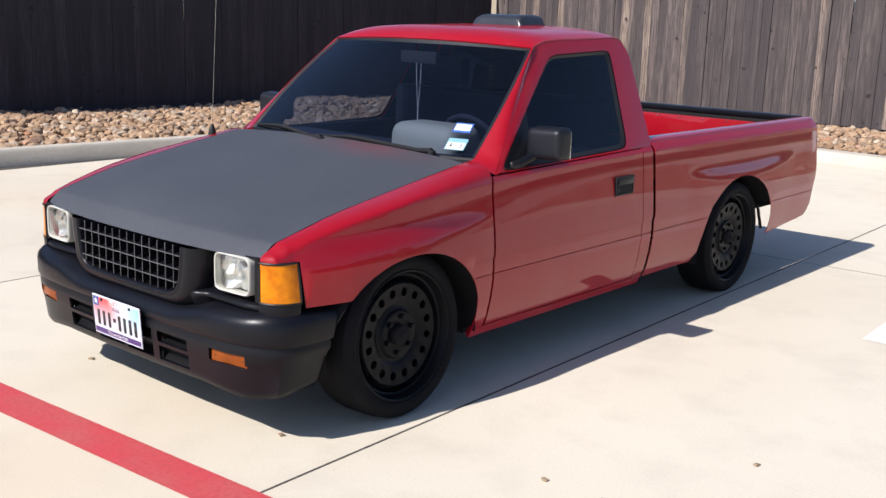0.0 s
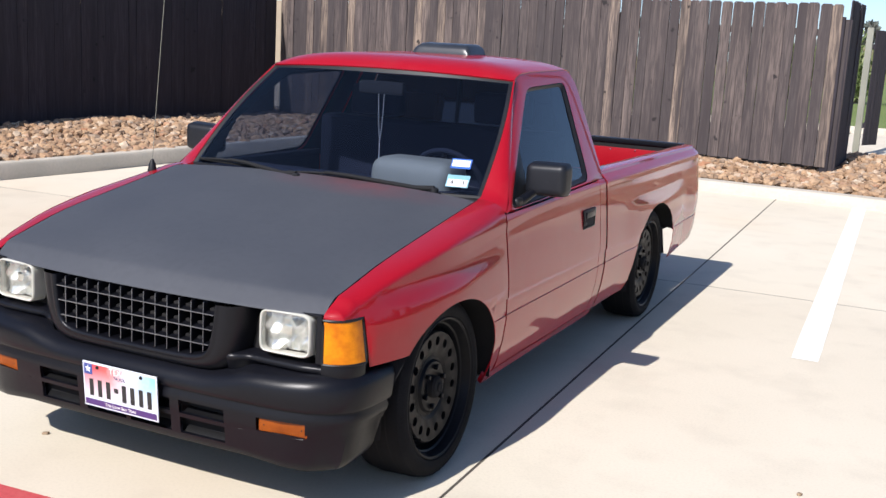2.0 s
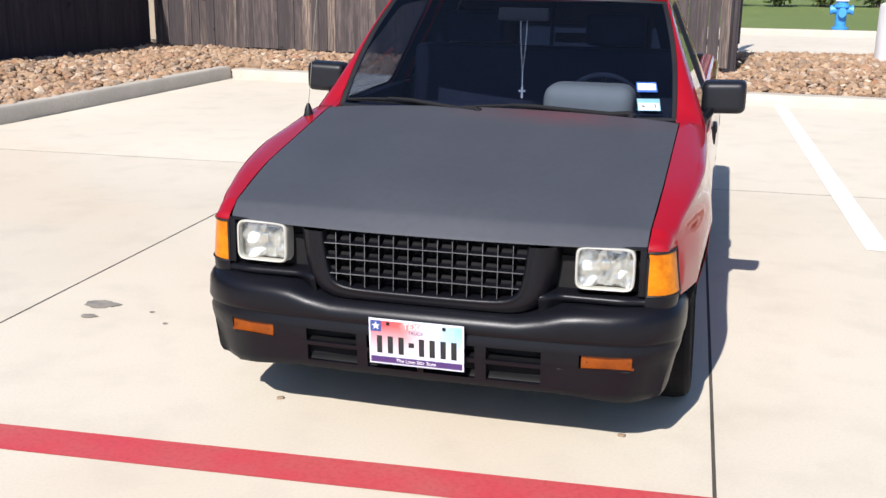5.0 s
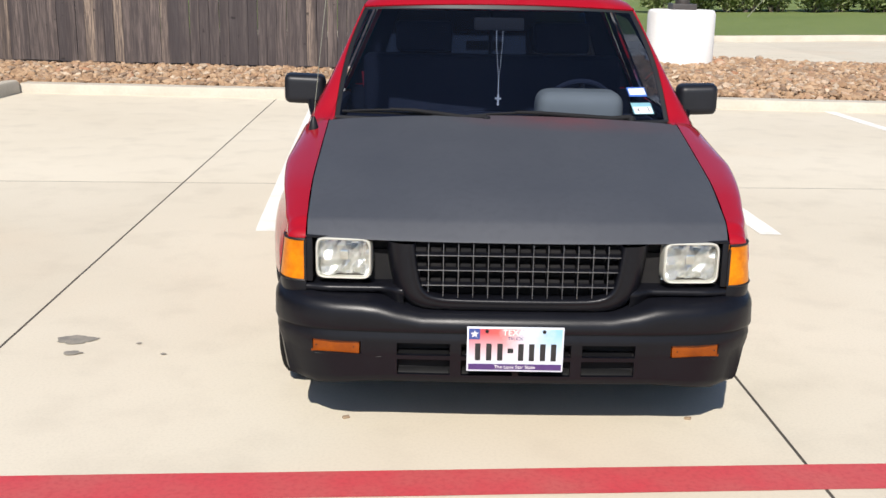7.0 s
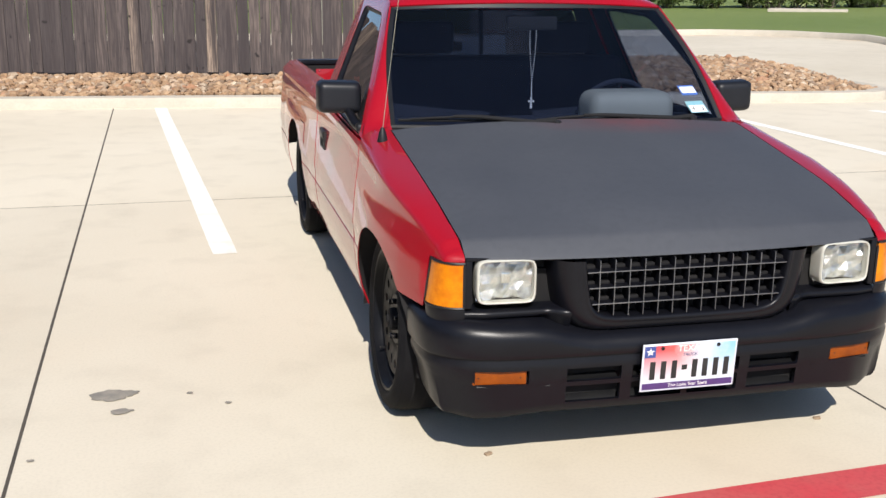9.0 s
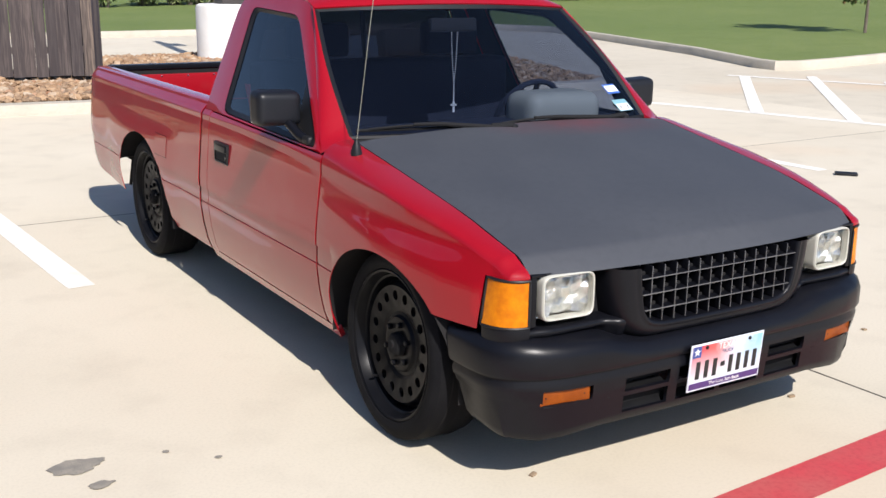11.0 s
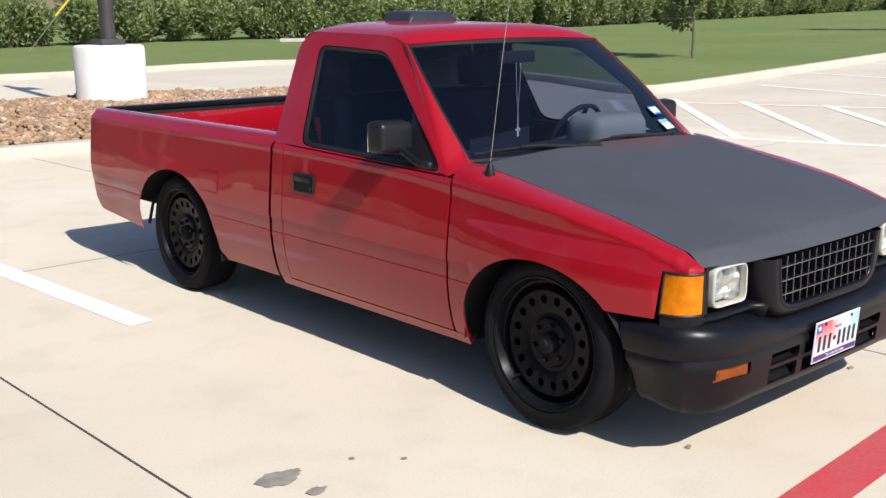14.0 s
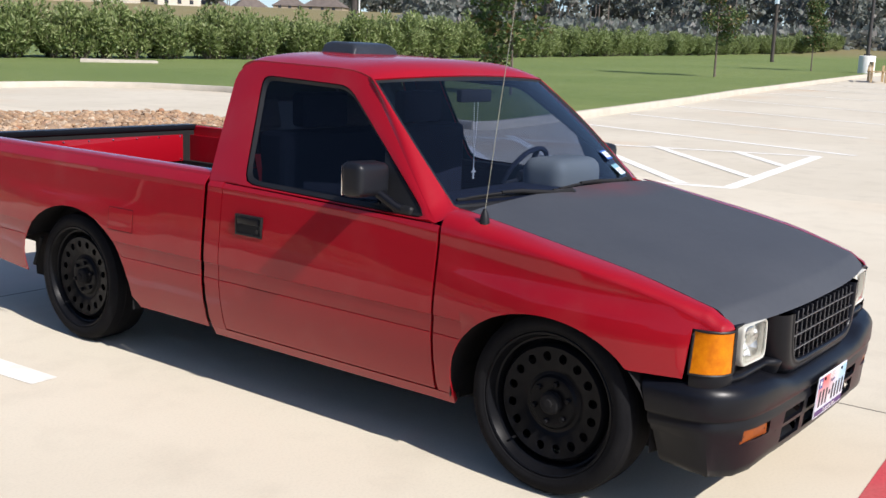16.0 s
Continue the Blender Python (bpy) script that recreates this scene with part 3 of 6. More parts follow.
def hood():
    rows = []
    for y in [-0.600, -0.605, -0.6035, -0.598, -0.59, -0.575, -0.562, -0.554, -0.546, -0.535, -0.515, -0.48, -0.4, -0.3, -0.2, -0.1, 0, 0.1, 0.2, 0.3, 0.38, 0.43]:
        row = []
        for k in range(-12, 13):
            u = k / 12
            yy = y
            if y < -0.2:
                yy = y + 0.055 * abs(u) ** 2.4 * min(1, (-0.2 - y) / 0.3)
            z = hood_z(max(y, -0.6)) + 0.026 * (1 - u * u) * min(1, max(0, y + 0.60) / 0.15)
            if y <= -0.6:
                z = {-0.600: 0.662, -0.605: 0.665, -0.6035: 0.669}[y]
            if abs(k) == 12:
                z -= 0.003
            row.append((hood_x(max(y, -0.6)) * u, yy, z))
        rows.append(row)
    return grid(rows)


part("hood", hood(), HOOD, truck, "matte black hood", thick=0.014, sharp=45)
for x in (-0.13, 0.28):
    part("washer_nozzle", boxed(x - 0.007, x + 0.007, 0.335, 0.349, 0.903, 0.912, 0.003), TRIM, truck)


# upper cab
def upper_x(z):
    return 0.795 - 0.437 * (max(z, 0.878) - 0.885)


def edge_in(y, z):
    """The door's frame turns in along its front edge."""
    return 0.004 if y < 0.545 + 1.065 * (z - 0.888) and 0.90 < z < 1.345 else 0.0


def loop_points(poly, counts):
    out = []
    for (a, b), n in zip(zip(poly, poly[1:] + poly[:1]), counts):
        for k in range(n):
            out.append((a[0] + (b[0] - a[0]) * k / n, a[1] + (b[1] - a[1]) * k / n))
    return out


def rounded(pts, times=3):
    for _ in range(times):
        pts = [((pts[i - 1][0] + 2 * p[0] + pts[(i + 1) % len(pts)][0]) / 4, (pts[i - 1][1] + 2 * p[1] + pts[(i + 1) % len(pts)][1]) / 4) for i, p in enumerate(pts)]
    return pts


OUTER = [(0.515, 0.862), (0.992, 1.322), (1.025, 1.349), (1.08, 1.365), (1.15, 1.373), (1.69, 1.386), (1.748, 1.374), (1.772, 1.33), (1.728, 0.888)]
WINDOW = [(0.540, 0.870), (1.105, 1.310), (1.605, 1.330), (1.512, 0.893)]
COUNTS, OUTER_COUNTS = (14, 16, 14, 22), (13, 1, 1, 1, 12, 1, 1, 14, 22)
for s in (1, -1):
    o, w = loop_points(OUTER, OUTER_COUNTS), rounded(loop_points(WINDOW, COUNTS), 2)
    o = [q if p[0] > 1.4 and p[1] > 1.1 else p for p, q in zip(o, rounded(o, 2))]
    w2 = [(y + (1.2 - y) * 0.012, z + (1.1 - z) * 0.02) for y, z in w]
    ring = grid([[(s * (upper_x(z) - edge_in(y, z)), y, z) for y, z in o], [(s * (upper_x(z) + 0.004), y, z) for y, z in [((a[0] * 0.5 + b[0] * 0.5), (a[1] * 0.5 + b[1] * 0.5)) for a, b in zip(o, w)]], [(s * (upper_x(z) + 0.002), y, z) for y, z in w]], close_v=True)
    part("window_surround", ring, PAINT, truck, sharp=40)
    inner = [(y + (1.2 - y) * 0.055, z + (1.1 - z) * 0.085) for y, z in w]
    part("window_seal", grid([[(s * (upper_x(z) - 0.004), y, z) for y, z in w], [(s * (upper_x(z) - 0.001), y, z) for y, z in w2], [(s * (upper_x(z) - 0.012), y, z) for y, z in inner]], close_v=True), TRIM, truck)
    cz = [(s * (upper_x(z) - 0.012), y, z) for y, z in w2]
    gl = bmesh.new()
    gl.faces.new([gl.verts.new(p) for p in cz])
    part("side_window", gl, TINT_DARK, truck, "dark tinted side glass")
    # black sail panel in the window's front corner
    sail = bmesh.new()
    sail.faces.new([sail.verts.new((s * (upper_x(z) - 0.006), y, z)) for y, z in ((0.562, 0.876), (0.835, 1.088), (0.775, 0.882))])
    part("sail_panel", sail, TRIM, truck, thick=0.008)


def screen_half(v):
    return 0.684 - 0.090 * v + 0.019 * math.sin(math.pi * v)


def screen():
    """The windscreen, bowed forward at its middle."""
    rows = []
    for i in range(11):
        v = i / 10
        row = []
        for k in range(-10, 11):
            u = k / 10
            hw = screen_half(v)
            y = 0.525 + (0.992 - 0.525) * v - (0.100 - 0.038 * v) * (1 - u * u)
            z = 0.908 + (1.330 - 0.908) * v + 0.014 * math.sin(math.pi * v) + 0.018 * (1 - u * u) * v
            row.append((hw * u, y, z))
        rows.append(row)
    return rows


SCREEN = screen()
part("windscreen", grid(SCREEN), TINT, truck, "tinted windscreen glass")
edge = [SCREEN[0][k] for k in range(21)] + [SCREEN[i][20] for i in range(1, 11)] + [SCREEN[10][k] for k in range(19, -1, -1)] + [SCREEN[i][0] for i in range(9, 0, -1)]
mid = Vector((0, 0.70, 1.12))
rim = [[Vector(p) + (Vector(p) - mid).normalized() * a + Vector((0, -0.5, 0.5)) * b for p in edge] for a, b in ((-0.018, 0.002), (0.0, 0.010), (0.014, 0.0))]
part("windscreen_seal", grid(rim, close_v=True), TRIM, truck)
# pillars between the glass and the doors' frames
for s in (1, -1):
    rows = []
    for i in range(13):
        v = i / 12
        q = min(v, 1.0) * 10
        k = min(9, int(q))
        g = Vector(SCREEN[k][20 if s > 0 else 0]).lerp(Vector(SCREEN[k + 1][20 if s > 0 else 0]), q - k)
        oy, oz = (0.515 + 0.477 * v / 0.92, 0.862 + 0.46 * v / 0.92) if v < 0.92 else (0.992 + 0.033 * (v - 0.92) / 0.08, 1.322 + 0.027 * (v - 0.92) / 0.08)
        p = Vector((s * (upper_x(oz) - edge_in(oy, oz) + 0.001), oy, oz))
        g2 = g + Vector((s * 0.004, -0.006, 0.006))
        c = g2.lerp(p, 0.62) + Vector((s * 0.010, -0.006, 0.008))
        arc = [g2 * (1 - w) ** 2 + c * 2 * w * (1 - w) + p * w * w for w in (0, 0.15, 0.3, 0.45, 0.6, 0.75, 0.9, 1.0)]
        rows.append([g + Vector((-s * 0.004, 0.006, -0.006))] + arc + [p + Vector((-s * 0.001, 0.014, -0.005))])
    # foot of the pillar, back from the wing
    foot = [Vector((s * (0.690 + 0.102 * w), 0.470, 0.902 - 0.020 * w * w)) for w in (0, 0, 0.15, 0.3, 0.45, 0.6, 0.75, 0.9, 1.0, 1.0)]
    part("windscreen_pillar", grid([foot] + rows), PAINT, truck, sharp=70)


def roof():
    us = [k / 14 for k in range(-14, 15)]
    rows = [[(0.594 * u, 0.994 - 0.062 * (1 - u * u), 1.334 + 0.018 * (1 - u * u)) for u in us], [(0.598 * u, 0.990 - 0.062 * (1 - u * u), 1.341 + 0.018 * (1 - u * u)) for u in us]]
    for y, drop in [(1.000, 0.024), (1.008, 0.019), (1.018, 0.014), (1.035, 0.009), (1.065, 0.004), (1.11, 0), (1.2, 0), (1.35, 0), (1.5, 0), (1.66, 0), (1.70, 0.004), (1.735, 0.012), (1.755, 0.022), (1.766, 0.036)]:
        row = []
        ze = curve_at([(0.98, 1.336), (1.02, 1.351), (1.08, 1.367), (1.15, 1.375), (1.66, 1.388), (1.72, 1.383), (1.75, 1.370), (1.766, 1.352)], y)
        for k in range(-14, 15):
            u = k / 14
            hx = (upper_x(ze) + 0.003) * (1 - 0.035 * max(0, (y - 1.68) / 0.1) ** 2)
            crown = 0.034 * (1 - abs(u) ** 4) ** 0.8 + 0.010 * (1 - u * u)
            row.append((hx * u, y - 0.062 * (1 - u * u) * max(0, (1.25 - y) / 0.252), ze + max(0, crown - drop * (1 - abs(u) ** 4))))
        rows.append(row)
    return grid(rows)


part("roof", roof(), PAINT_ROOF, truck, thick=0.012, sharp=45)
# back of the cab with its window
back = boxed(-0.70, 0.70, 1.695, 1.722, 0.30, 0.93)
add_to(back, grid([[(0.56 * u, 1.762, 1.30), (0.56 * u, 1.764, 1.362)] for u in (-1, -0.5, 0, 0.5, 1)]))
for s in (1, -1):
    add_to(back, grid([[(s * 0.766, 1.726, 0.90), (s * 0.572, 1.756, 1.335)], [(s * 0.60, 1.722, 0.90), (s * 0.47, 1.764, 1.36)]]))
part("cab_back", back, PAINT, truck)
rear = bmesh.new()
rear.faces.new([rear.verts.new(p) for p in ((-0.61, 1.712, 0.925), (0.61, 1.712, 0.925), (0.48, 1.758, 1.305), (-0.48, 1.758, 1.305))])
part("rear_window", rear, TINT_REAR, truck, "tinted rear glass")
part("rear_window_bar", tube([(0, 1.714, 0.93), (0, 1.758, 1.30)], 0.011, 6), TRIM, truck)

# dark lining of the cab
for s in (1, -1):
    part("door_card", boxed(*sorted((s * 0.735, s * 0.76)), 0.53, 1.62, 0.33, 0.885, 0.01), CABIN, truck, "dark inner door panel")
    o, w = loop_points(OUTER, OUTER_COUNTS), rounded(loop_points(WINDOW, COUNTS), 2)
    part("window_lining", grid([[(s * (upper_x(z) - 0.022), y, z) for y, z in o], [(s * (upper_x(z) - 0.022), y, z) for y, z in w]], close_v=True), CABIN, truck)
    part("pillar_lining", grid([[Vector(SCREEN[i][20 if s > 0 else 0]) + Vector((-s * 0.012, 0.014, -0.010)), Vector((s * (upper_x(0.888 + 0.461 * i / 10) - 0.020), 0.545 + 0.49 * i / 10, 0.880 + 0.461 * i / 10))] for i in range(11)]), CABIN, truck)
    part("back_lining", grid([[(s * 0.745, 1.700, 0.90), (s * 0.550, 1.740, 1.33)], [(s * 0.60, 1.700, 0.90), (s * 0.47, 1.740, 1.33)]]), CABIN, truck)
for s in (1, -1):
    part("sill_lining", boxed(*sorted((s * 0.715, s * 0.770)), 0.56, 1.60, 0.868, 0.899, 0.008), CABIN, truck)
part("back_panel_lining", boxed(-0.72, 0.72, 1.670, 1.690, 0.34, 0.925, 0.006), CABIN, truck)
part("headliner", grid([[((upper_x(1.36) - 0.03) * u, y, 1.345 + 0.016 * (1 - u * u)) for u in (-1, -0.5, 0, 0.5, 1)] for y in (1.0, 1.2, 1.5, 1.74)]), CABIN, truck)

# low roof vent
vent = []
for i, (yy, h) in enumerate([(-0.105, 0.0), (-0.100, 0.034), (-0.086, 0.050), (-0.06, 0.058), (0.0, 0.062), (0.07, 0.062), (0.092, 0.055), (0.102, 0.0)]):
    vent.append([((0.172 - 0.022 * h / 0.062) * u, 1.61 + yy, 1.418 + h * (1 - abs(u) ** 16)) for u in [k / 10 for k in range(-10, 11)]])
part("roof_vent", grid(vent), VENT_GREY, truck, "black plastic roof vent", thick=0.004, sharp=50)

# load bed
for s in (1, -1):
    ceil_b = lambda y: 0.905
    floor_b = lambda y: curve_at([(1.74, 0.248), (2.3, 0.25), (3.0, 0.275), (3.540, 0.315), (3.660, 0.33), (3.700, 0.42), (3.735, 0.6), (3.740, 0.7)], y)
    side = part("bed_side", side_panel(s, 1.731, 3.735, floor_b, ceil_b, 30, (3.640, 3.690, 3.720)), PAINT, truck, thick=0.003)
    # Near-black strip stands in for the shade between cab and bed.
    part("gap_shade", boxed(*sorted((s * 0.70, s * 0.766)), 1.7105, 1.7295, 0.29, 0.875), RECESS, truck)
    rail = []
    for y in [1.735 + (3.735 - 1.735) * k / 20 for k in range(21)]:
        w = half_width(y, 0.905)
        rail.append([(s * w, y, 0.90), (s * (w - 0.006), y, 0.916), (s * (w - 0.02), y, 0.922), (s * (w - 0.075), y, 0.922), (s * (w - 0.085), y, 0.915), (s * (w - 0.085), y, 0.86)])
    part("bed_rail", grid(rail), PAINT, side)
    part("bed_lower_wall", boxed(*sorted((s * 0.60, s * 0.64)), 1.78, 3.65, 0.44, 0.705), DARK, truck)
    part("bed_inner_wall", boxed(*sorted((s * 0.665, s * 0.715)), 1.78, 3.670, 0.70, 0.862), PAINT, truck)
    for (cy, cz, hw, h) in (ARCH_F, ARCH_R):
        rows = []
        for inset, grow in ((0.0015, 0.0035), (0.03, 0.012), (0.33 if h == ARCH_F[3] else 0.17, 0.03)):
            row = []
            for k in range(33):
                a = math.pi * k / 32 * (1.0 if h == ARCH_F[3] else 0.86)
                y, z = cy - (hw + grow) * math.cos(a), cz + (h + grow) * math.sin(a) ** 0.9
                row.append((s * (half_width(y, z) - inset), y, z))
            rows.append([(row[0][0], row[0][1], 0.235)] + row + [(row[-1][0], row[-1][1], 0.25 if h == ARCH_F[3] else row[-1][2] - 0.005)])
        part("wheel_well", grid(rows), DARK, truck, sharp=60)
    if s < 0:
        fd = grid([[(-half_width(y, z) - 0.0022, y, z) for z in [0.60 + 0.1 * k / 8 for k in range(9)]] for y in (2.195, 2.28, 2.365)])
        part("fuel_door", fd, PAINT, side, thick=0.002)
        seam = grid([[(-half_width(y, z) - 0.0012, y, z) for z in [0.5975 + 0.105 * k / 8 for k in range(9)]] for y in (2.1925, 2.28, 2.3675)])
        part("fuel_door_seam", seam, DARK, side)
part("bed_floor", boxed(-0.70, 0.70, 1.76, 3.710, 0.40, 0.46), DARK, truck)
part("bed_front_wall", boxed(-0.72, 0.72, 1.745, 1.775, 0.40, 0.905, 0.006), PAINT, truck)
part("tailgate", boxed(-0.72, 0.72, 3.675, 3.730, 0.42, 0.912, 0.012), PAINT, truck)
part("tailgate_liner", boxed(-0.70, 0.70, 3.655, 3.674, 0.46, 0.90, 0.005), DARK, truck)
part("tailgate_cap", boxed(-0.715, 0.715, 3.645, 3.732, 0.895, 0.928, 0.010, 3), PLASTIC, truck, "black cap along the tailgate")
board = part("tailgate_board", boxed(-0.60, 0.60, 3.642, 3.656, 0.700, 0.868, 0.003), PAINT, truck, "bright red board with rivets")
for k in range(8):
    for z in (0.712, 0.856):
        rv = lathe([(0.0, 0.007), (0.004, 0.005), (0.006, 0.0)], 8)
        bmesh.ops.transform(rv, matrix=pose(-0.58 + k * 1.16 / 7, 3.643, z, 0, 0, -90), verts=rv.verts)
        part("rivet", rv, CHROME, board)
part("rear_panel", boxed(-0.70, 0.70, 3.650, 3.690, 0.40, 0.45, 0.01), DARK, truck)
for s in (1, -1):
    part("tail_lamp", boxed(*sorted((s * 0.735, s * 0.79)), 3.690, 3.730, 0.55, 0.78, 0.008), AMBER_DIM, truck)
    part("stake_post", boxed(*sorted((s * 0.64, s * 0.70)), 1.78, 1.86, 0.46, 0.90, 0.01), PAINT, truck)
    part("bed_strut", tube([(s * 0.787, 3.015, 0.46), (s * 0.789, 3.085, 0.312)], 0.009), DARK, truck)
part("chassis", boxed(-0.56, 0.56, -0.45, 3.45, 0.17, 0.40), DARK, truck)
# Unseen boxes added here to keep sun leaks out of the truck's shadow.
part("leak_block_front", boxed(-0.56, 0.56, -0.57, -0.40, 0.225, 0.245), DARK, truck)
part("leak_block_bed", boxed(-0.735, 0.735, 1.66, 2.26, 0.265, 0.40), DARK, truck)
part("cab_floor", boxed(-0.74, 0.74, 0.42, 1.70, 0.225, 0.34), DARK, truck)
part("engine_bay", boxed(-0.52, 0.52, -0.52, 0.45, 0.40, 0.62), DARK, truck)
for y in (0.0, 2.68):
    part("axle", tube([(-0.66, y, 0.31), (0.66, y, 0.31)], 0.045, 10), DARK, truck)


# wheels
def wheel(s, y):
    w = new("wheel")
    w.parent = truck
    w.matrix_basis = pose(s * 0.708, y, 0.312, 0, -2.2 if y < 1 else 0, 0 if s > 0 else 180)
    w["label"] = "black steel wheel with round holes"
    R = 0.312
    tyre = lathe([(-0.10, 0.235), (-0.105, 0.26), (-0.10, 0.292), (-0.085, 0.306), (-0.05, R), (0.05, R), (0.085, 0.306), (0.098, 0.292), (0.104, 0.275), (0.102, 0.262), (0.100, 0.259), (0.099, 0.252), (0.092, 0.246), (0.086, 0.238), (0.07, 0.234)], 72)
    t = part("tyre", tyre, TYRE, w)
    for k in range(3):
        g = lathe([(-0.045 + 0.045 * k - 0.003, R + 0.0006), (-0.045 + 0.045 * k + 0.003, R + 0.0006)], 72)
        part("tread_groove", g, DARK, t)
    rim = lathe([(0.085, 0.244), (0.094, 0.247), (0.097, 0.243), (0.094, 0.237), (0.078, 0.229), (0.066, 0.225), (0.062, 0.219), (0.050, 0.215), (0.030, 0.212), (0.034, 0.205), (0.058, 0.198), (0.066, 0.190)], 72)
    r = part("rim", rim, STEEL, w)
    # disc with sixteen holes
    bm = bmesh.new()
    n, r0, r1, rh, hr = 16, 0.118, 0.190, 0.158, 0.0168
    xdisc = lambda rr: 0.066 - 0.012 * ((0.190 - rr) / 0.072) ** 1.2
    for k in range(n):
        a0, a1 = 2 * math.pi * k / n, 2 * math.pi * (k + 1) / n
        ac = (a0 + a1) / 2
        sq, ci, dp = [], [], []
        for j in range(16):
            b = 2 * math.pi * j / 16
            cx, cy = math.cos(b), math.sin(b)
            m = max(abs(cx), abs(cy))
            rr = (r0 + r1) / 2 + (r1 - r0) / 2 * cx / m
            aa = ac + (a1 - a0) / 2 * cy / m
            sq.append(bm.verts.new((xdisc(rr), rr * math.cos(aa), rr * math.sin(aa))))
            hy, hz = rh + hr * cx, hr * cy * 0.92
            p = (hy * math.cos(ac) - hz * math.sin(ac), hy * math.sin(ac) + hz * math.cos(ac))
            ci.append(bm.verts.new((xdisc(rh), *p)))
            dp.append(bm.verts.new((xdisc(rh) - 0.012, *p)))
        for j in range(16):
            i = (j + 1) % 16
            bm.faces.new((sq[j], sq[i], ci[i], ci[j]))
            bm.faces.new((ci[j], ci[i], dp[i], dp[j]))
    bmesh.ops.remove_doubles(bm, verts=bm.verts, dist=1e-5)
    part("disc", bm, STEEL, w, sharp=60)
    part("brake_drum", lathe([(0.0, 0.0), (0.012, 0.0), (0.014, 0.17), (0.0, 0.18)], 32), DARK, w)
    part("hub_plate", lathe([(0.054, 0.119), (0.048, 0.105), (0.051, 0.094), (0.060, 0.086), (0.063, 0.070), (0.058, 0.052), (0.058, 0.0)], 40), STEEL, w)
    part("hub_cap", lathe([(0.055, 0.040), (0.076, 0.038), (0.083, 0.031), (0.085, 0.016), (0.090, 0.014), (0.091, 0.0)], 28), DARK, w)
    for k in range(6):
        a = 2 * math.pi * (k + 0.3) / 6
        nut = lathe([(0.0, 0.010), (0.015, 0.010), (0.018, 0.007), (0.018, 0.0)], 6)
        bmesh.ops.translate(nut, vec=(0.058, 0.068 * math.cos(a), 0.068 * math.sin(a)), verts=nut.verts)
        part("wheel_nut", nut, STEEL, w, sharp=20)
    valve = tube([(0.05, 0.205 * math.cos(4.0), 0.205 * math.sin(4.0)), (0.085, 0.195 * math.cos(4.0), 0.195 * math.sin(4.0))], 0.004, 6)
    part("valve", valve, TRIM, w)


for s in (1, -1):
    for y in (0.015, 2.685):
        wheel(s, y)

# ---- front of the truck ----
BUMPER = [(0.0, -0.652), (0.1, -0.6516), (0.175, -0.6512), (0.21, -0.6503), (0.3, -0.6486), (0.38, -0.6461), (0.44, -0.6436), (0.495, -0.6394), (0.58, -0.631), (0.655, -0.6142), (0.71, -0.5873), (0.75, -0.5494), (0.775, -0.5074), (0.788, -0.4569), (0.794, -0.4065), (0.796, -0.345), (0.7965, -0.318)]
SLOTS = ((0.010, 0.175), (0.21, 0.38))
full = [(-x, y) for x, y in BUMPER[:0:-1]] + [(0.010 if i == 0 else x, y) for i, (x, y) in enumerate(BUMPER)]
full = sorted({(round(x, 4), y) for x, y in full} | {(-0.010, -0.652), (0.010, -0.652)})
SECTION_Z = [0.0, -0.012, -0.03, -0.05, 0.392, 0.382, 0.380, 0.372, 0.360, 0.343, 0.318, 0.300, 0.286, 0.233, 0.220, 0.205, 0.195]
SECTION_IN = [0.110, 0.028, 0.008, 0.0, 0.0, 0.004, 0.012, 0.012, 0.006, 0.007, 0.009, 0.012, 0.015, 0.020, 0.022, 0.030, 0.060]


def ease(a, b, x):
    v = max(0.0, min(1.0, (x - a) / (b - a)))
    return v * v * (3 - 2 * v)


def bumper_rows():
    rows = []
    for i, (x, y) in enumerate(full):
        a, b = full[max(i - 1, 0)], full[min(i + 1, len(full) - 1)]
        d = Vector((b[0] - a[0], b[1] - a[1], 0)).normalized()
        inw = Vector((-d.y, d.x, 0))
        top = curve_at([(0, 0.452), (0.31, 0.452), (0.36, 0.46), (0.43, 0.482), (0.47, 0.488), (0.6, 0.490), (0.72, 0.500), (0.8, 0.504)], abs(x))
        row = []
        for k, (z, s) in enumerate(zip(SECTION_Z, SECTION_IN)):
            zz = top + z if k < 4 else z
            if k > 12:
                zz -= 0.030 * min(1, max(0, (abs(x) - 0.45) / 0.3))
            lean = 0.06 * max(0.0, min(1.0, (abs(x) - 0.74) / 0.05)) * max(0.0, (0.48 - zz) / 0.28)
            if k > 11:
                zz += 0.016 * max(0.0, (y + 0.51) / 0.18) ** 1.5
            if k > 9:
                zz += 0.022 * max(0.0, min(1.0, (abs(x) - 0.68) / 0.1))
            tuck = 0.022 * ease(0.58, 0.76, abs(x)) * max(0.0, (0.38 - zz) / 0.18) ** 1.3
            row.append(Vector((x, y - lean, zz)) + inw * (s + tuck))
        rows.append(row)
    return rows


BROWS = bumper_rows()


def slot_face(i, j):
    xa, xb = sorted((full[i][0], full[i + 1][0]))
    for a, b in SLOTS:
        for s in (1, -1):
            lo, hi = sorted((s * a, s * b))
            if xa >= lo - 1e-4 and xb <= hi + 1e-4 and j in (9, 10, 12):
                return True
    for s in (1, -1):
        lo, hi = sorted((s * 0.495, s * 0.655))
        if xa >= lo - 1e-4 and xb <= hi + 1e-4 and j in (9, 10):
            return True
    return False


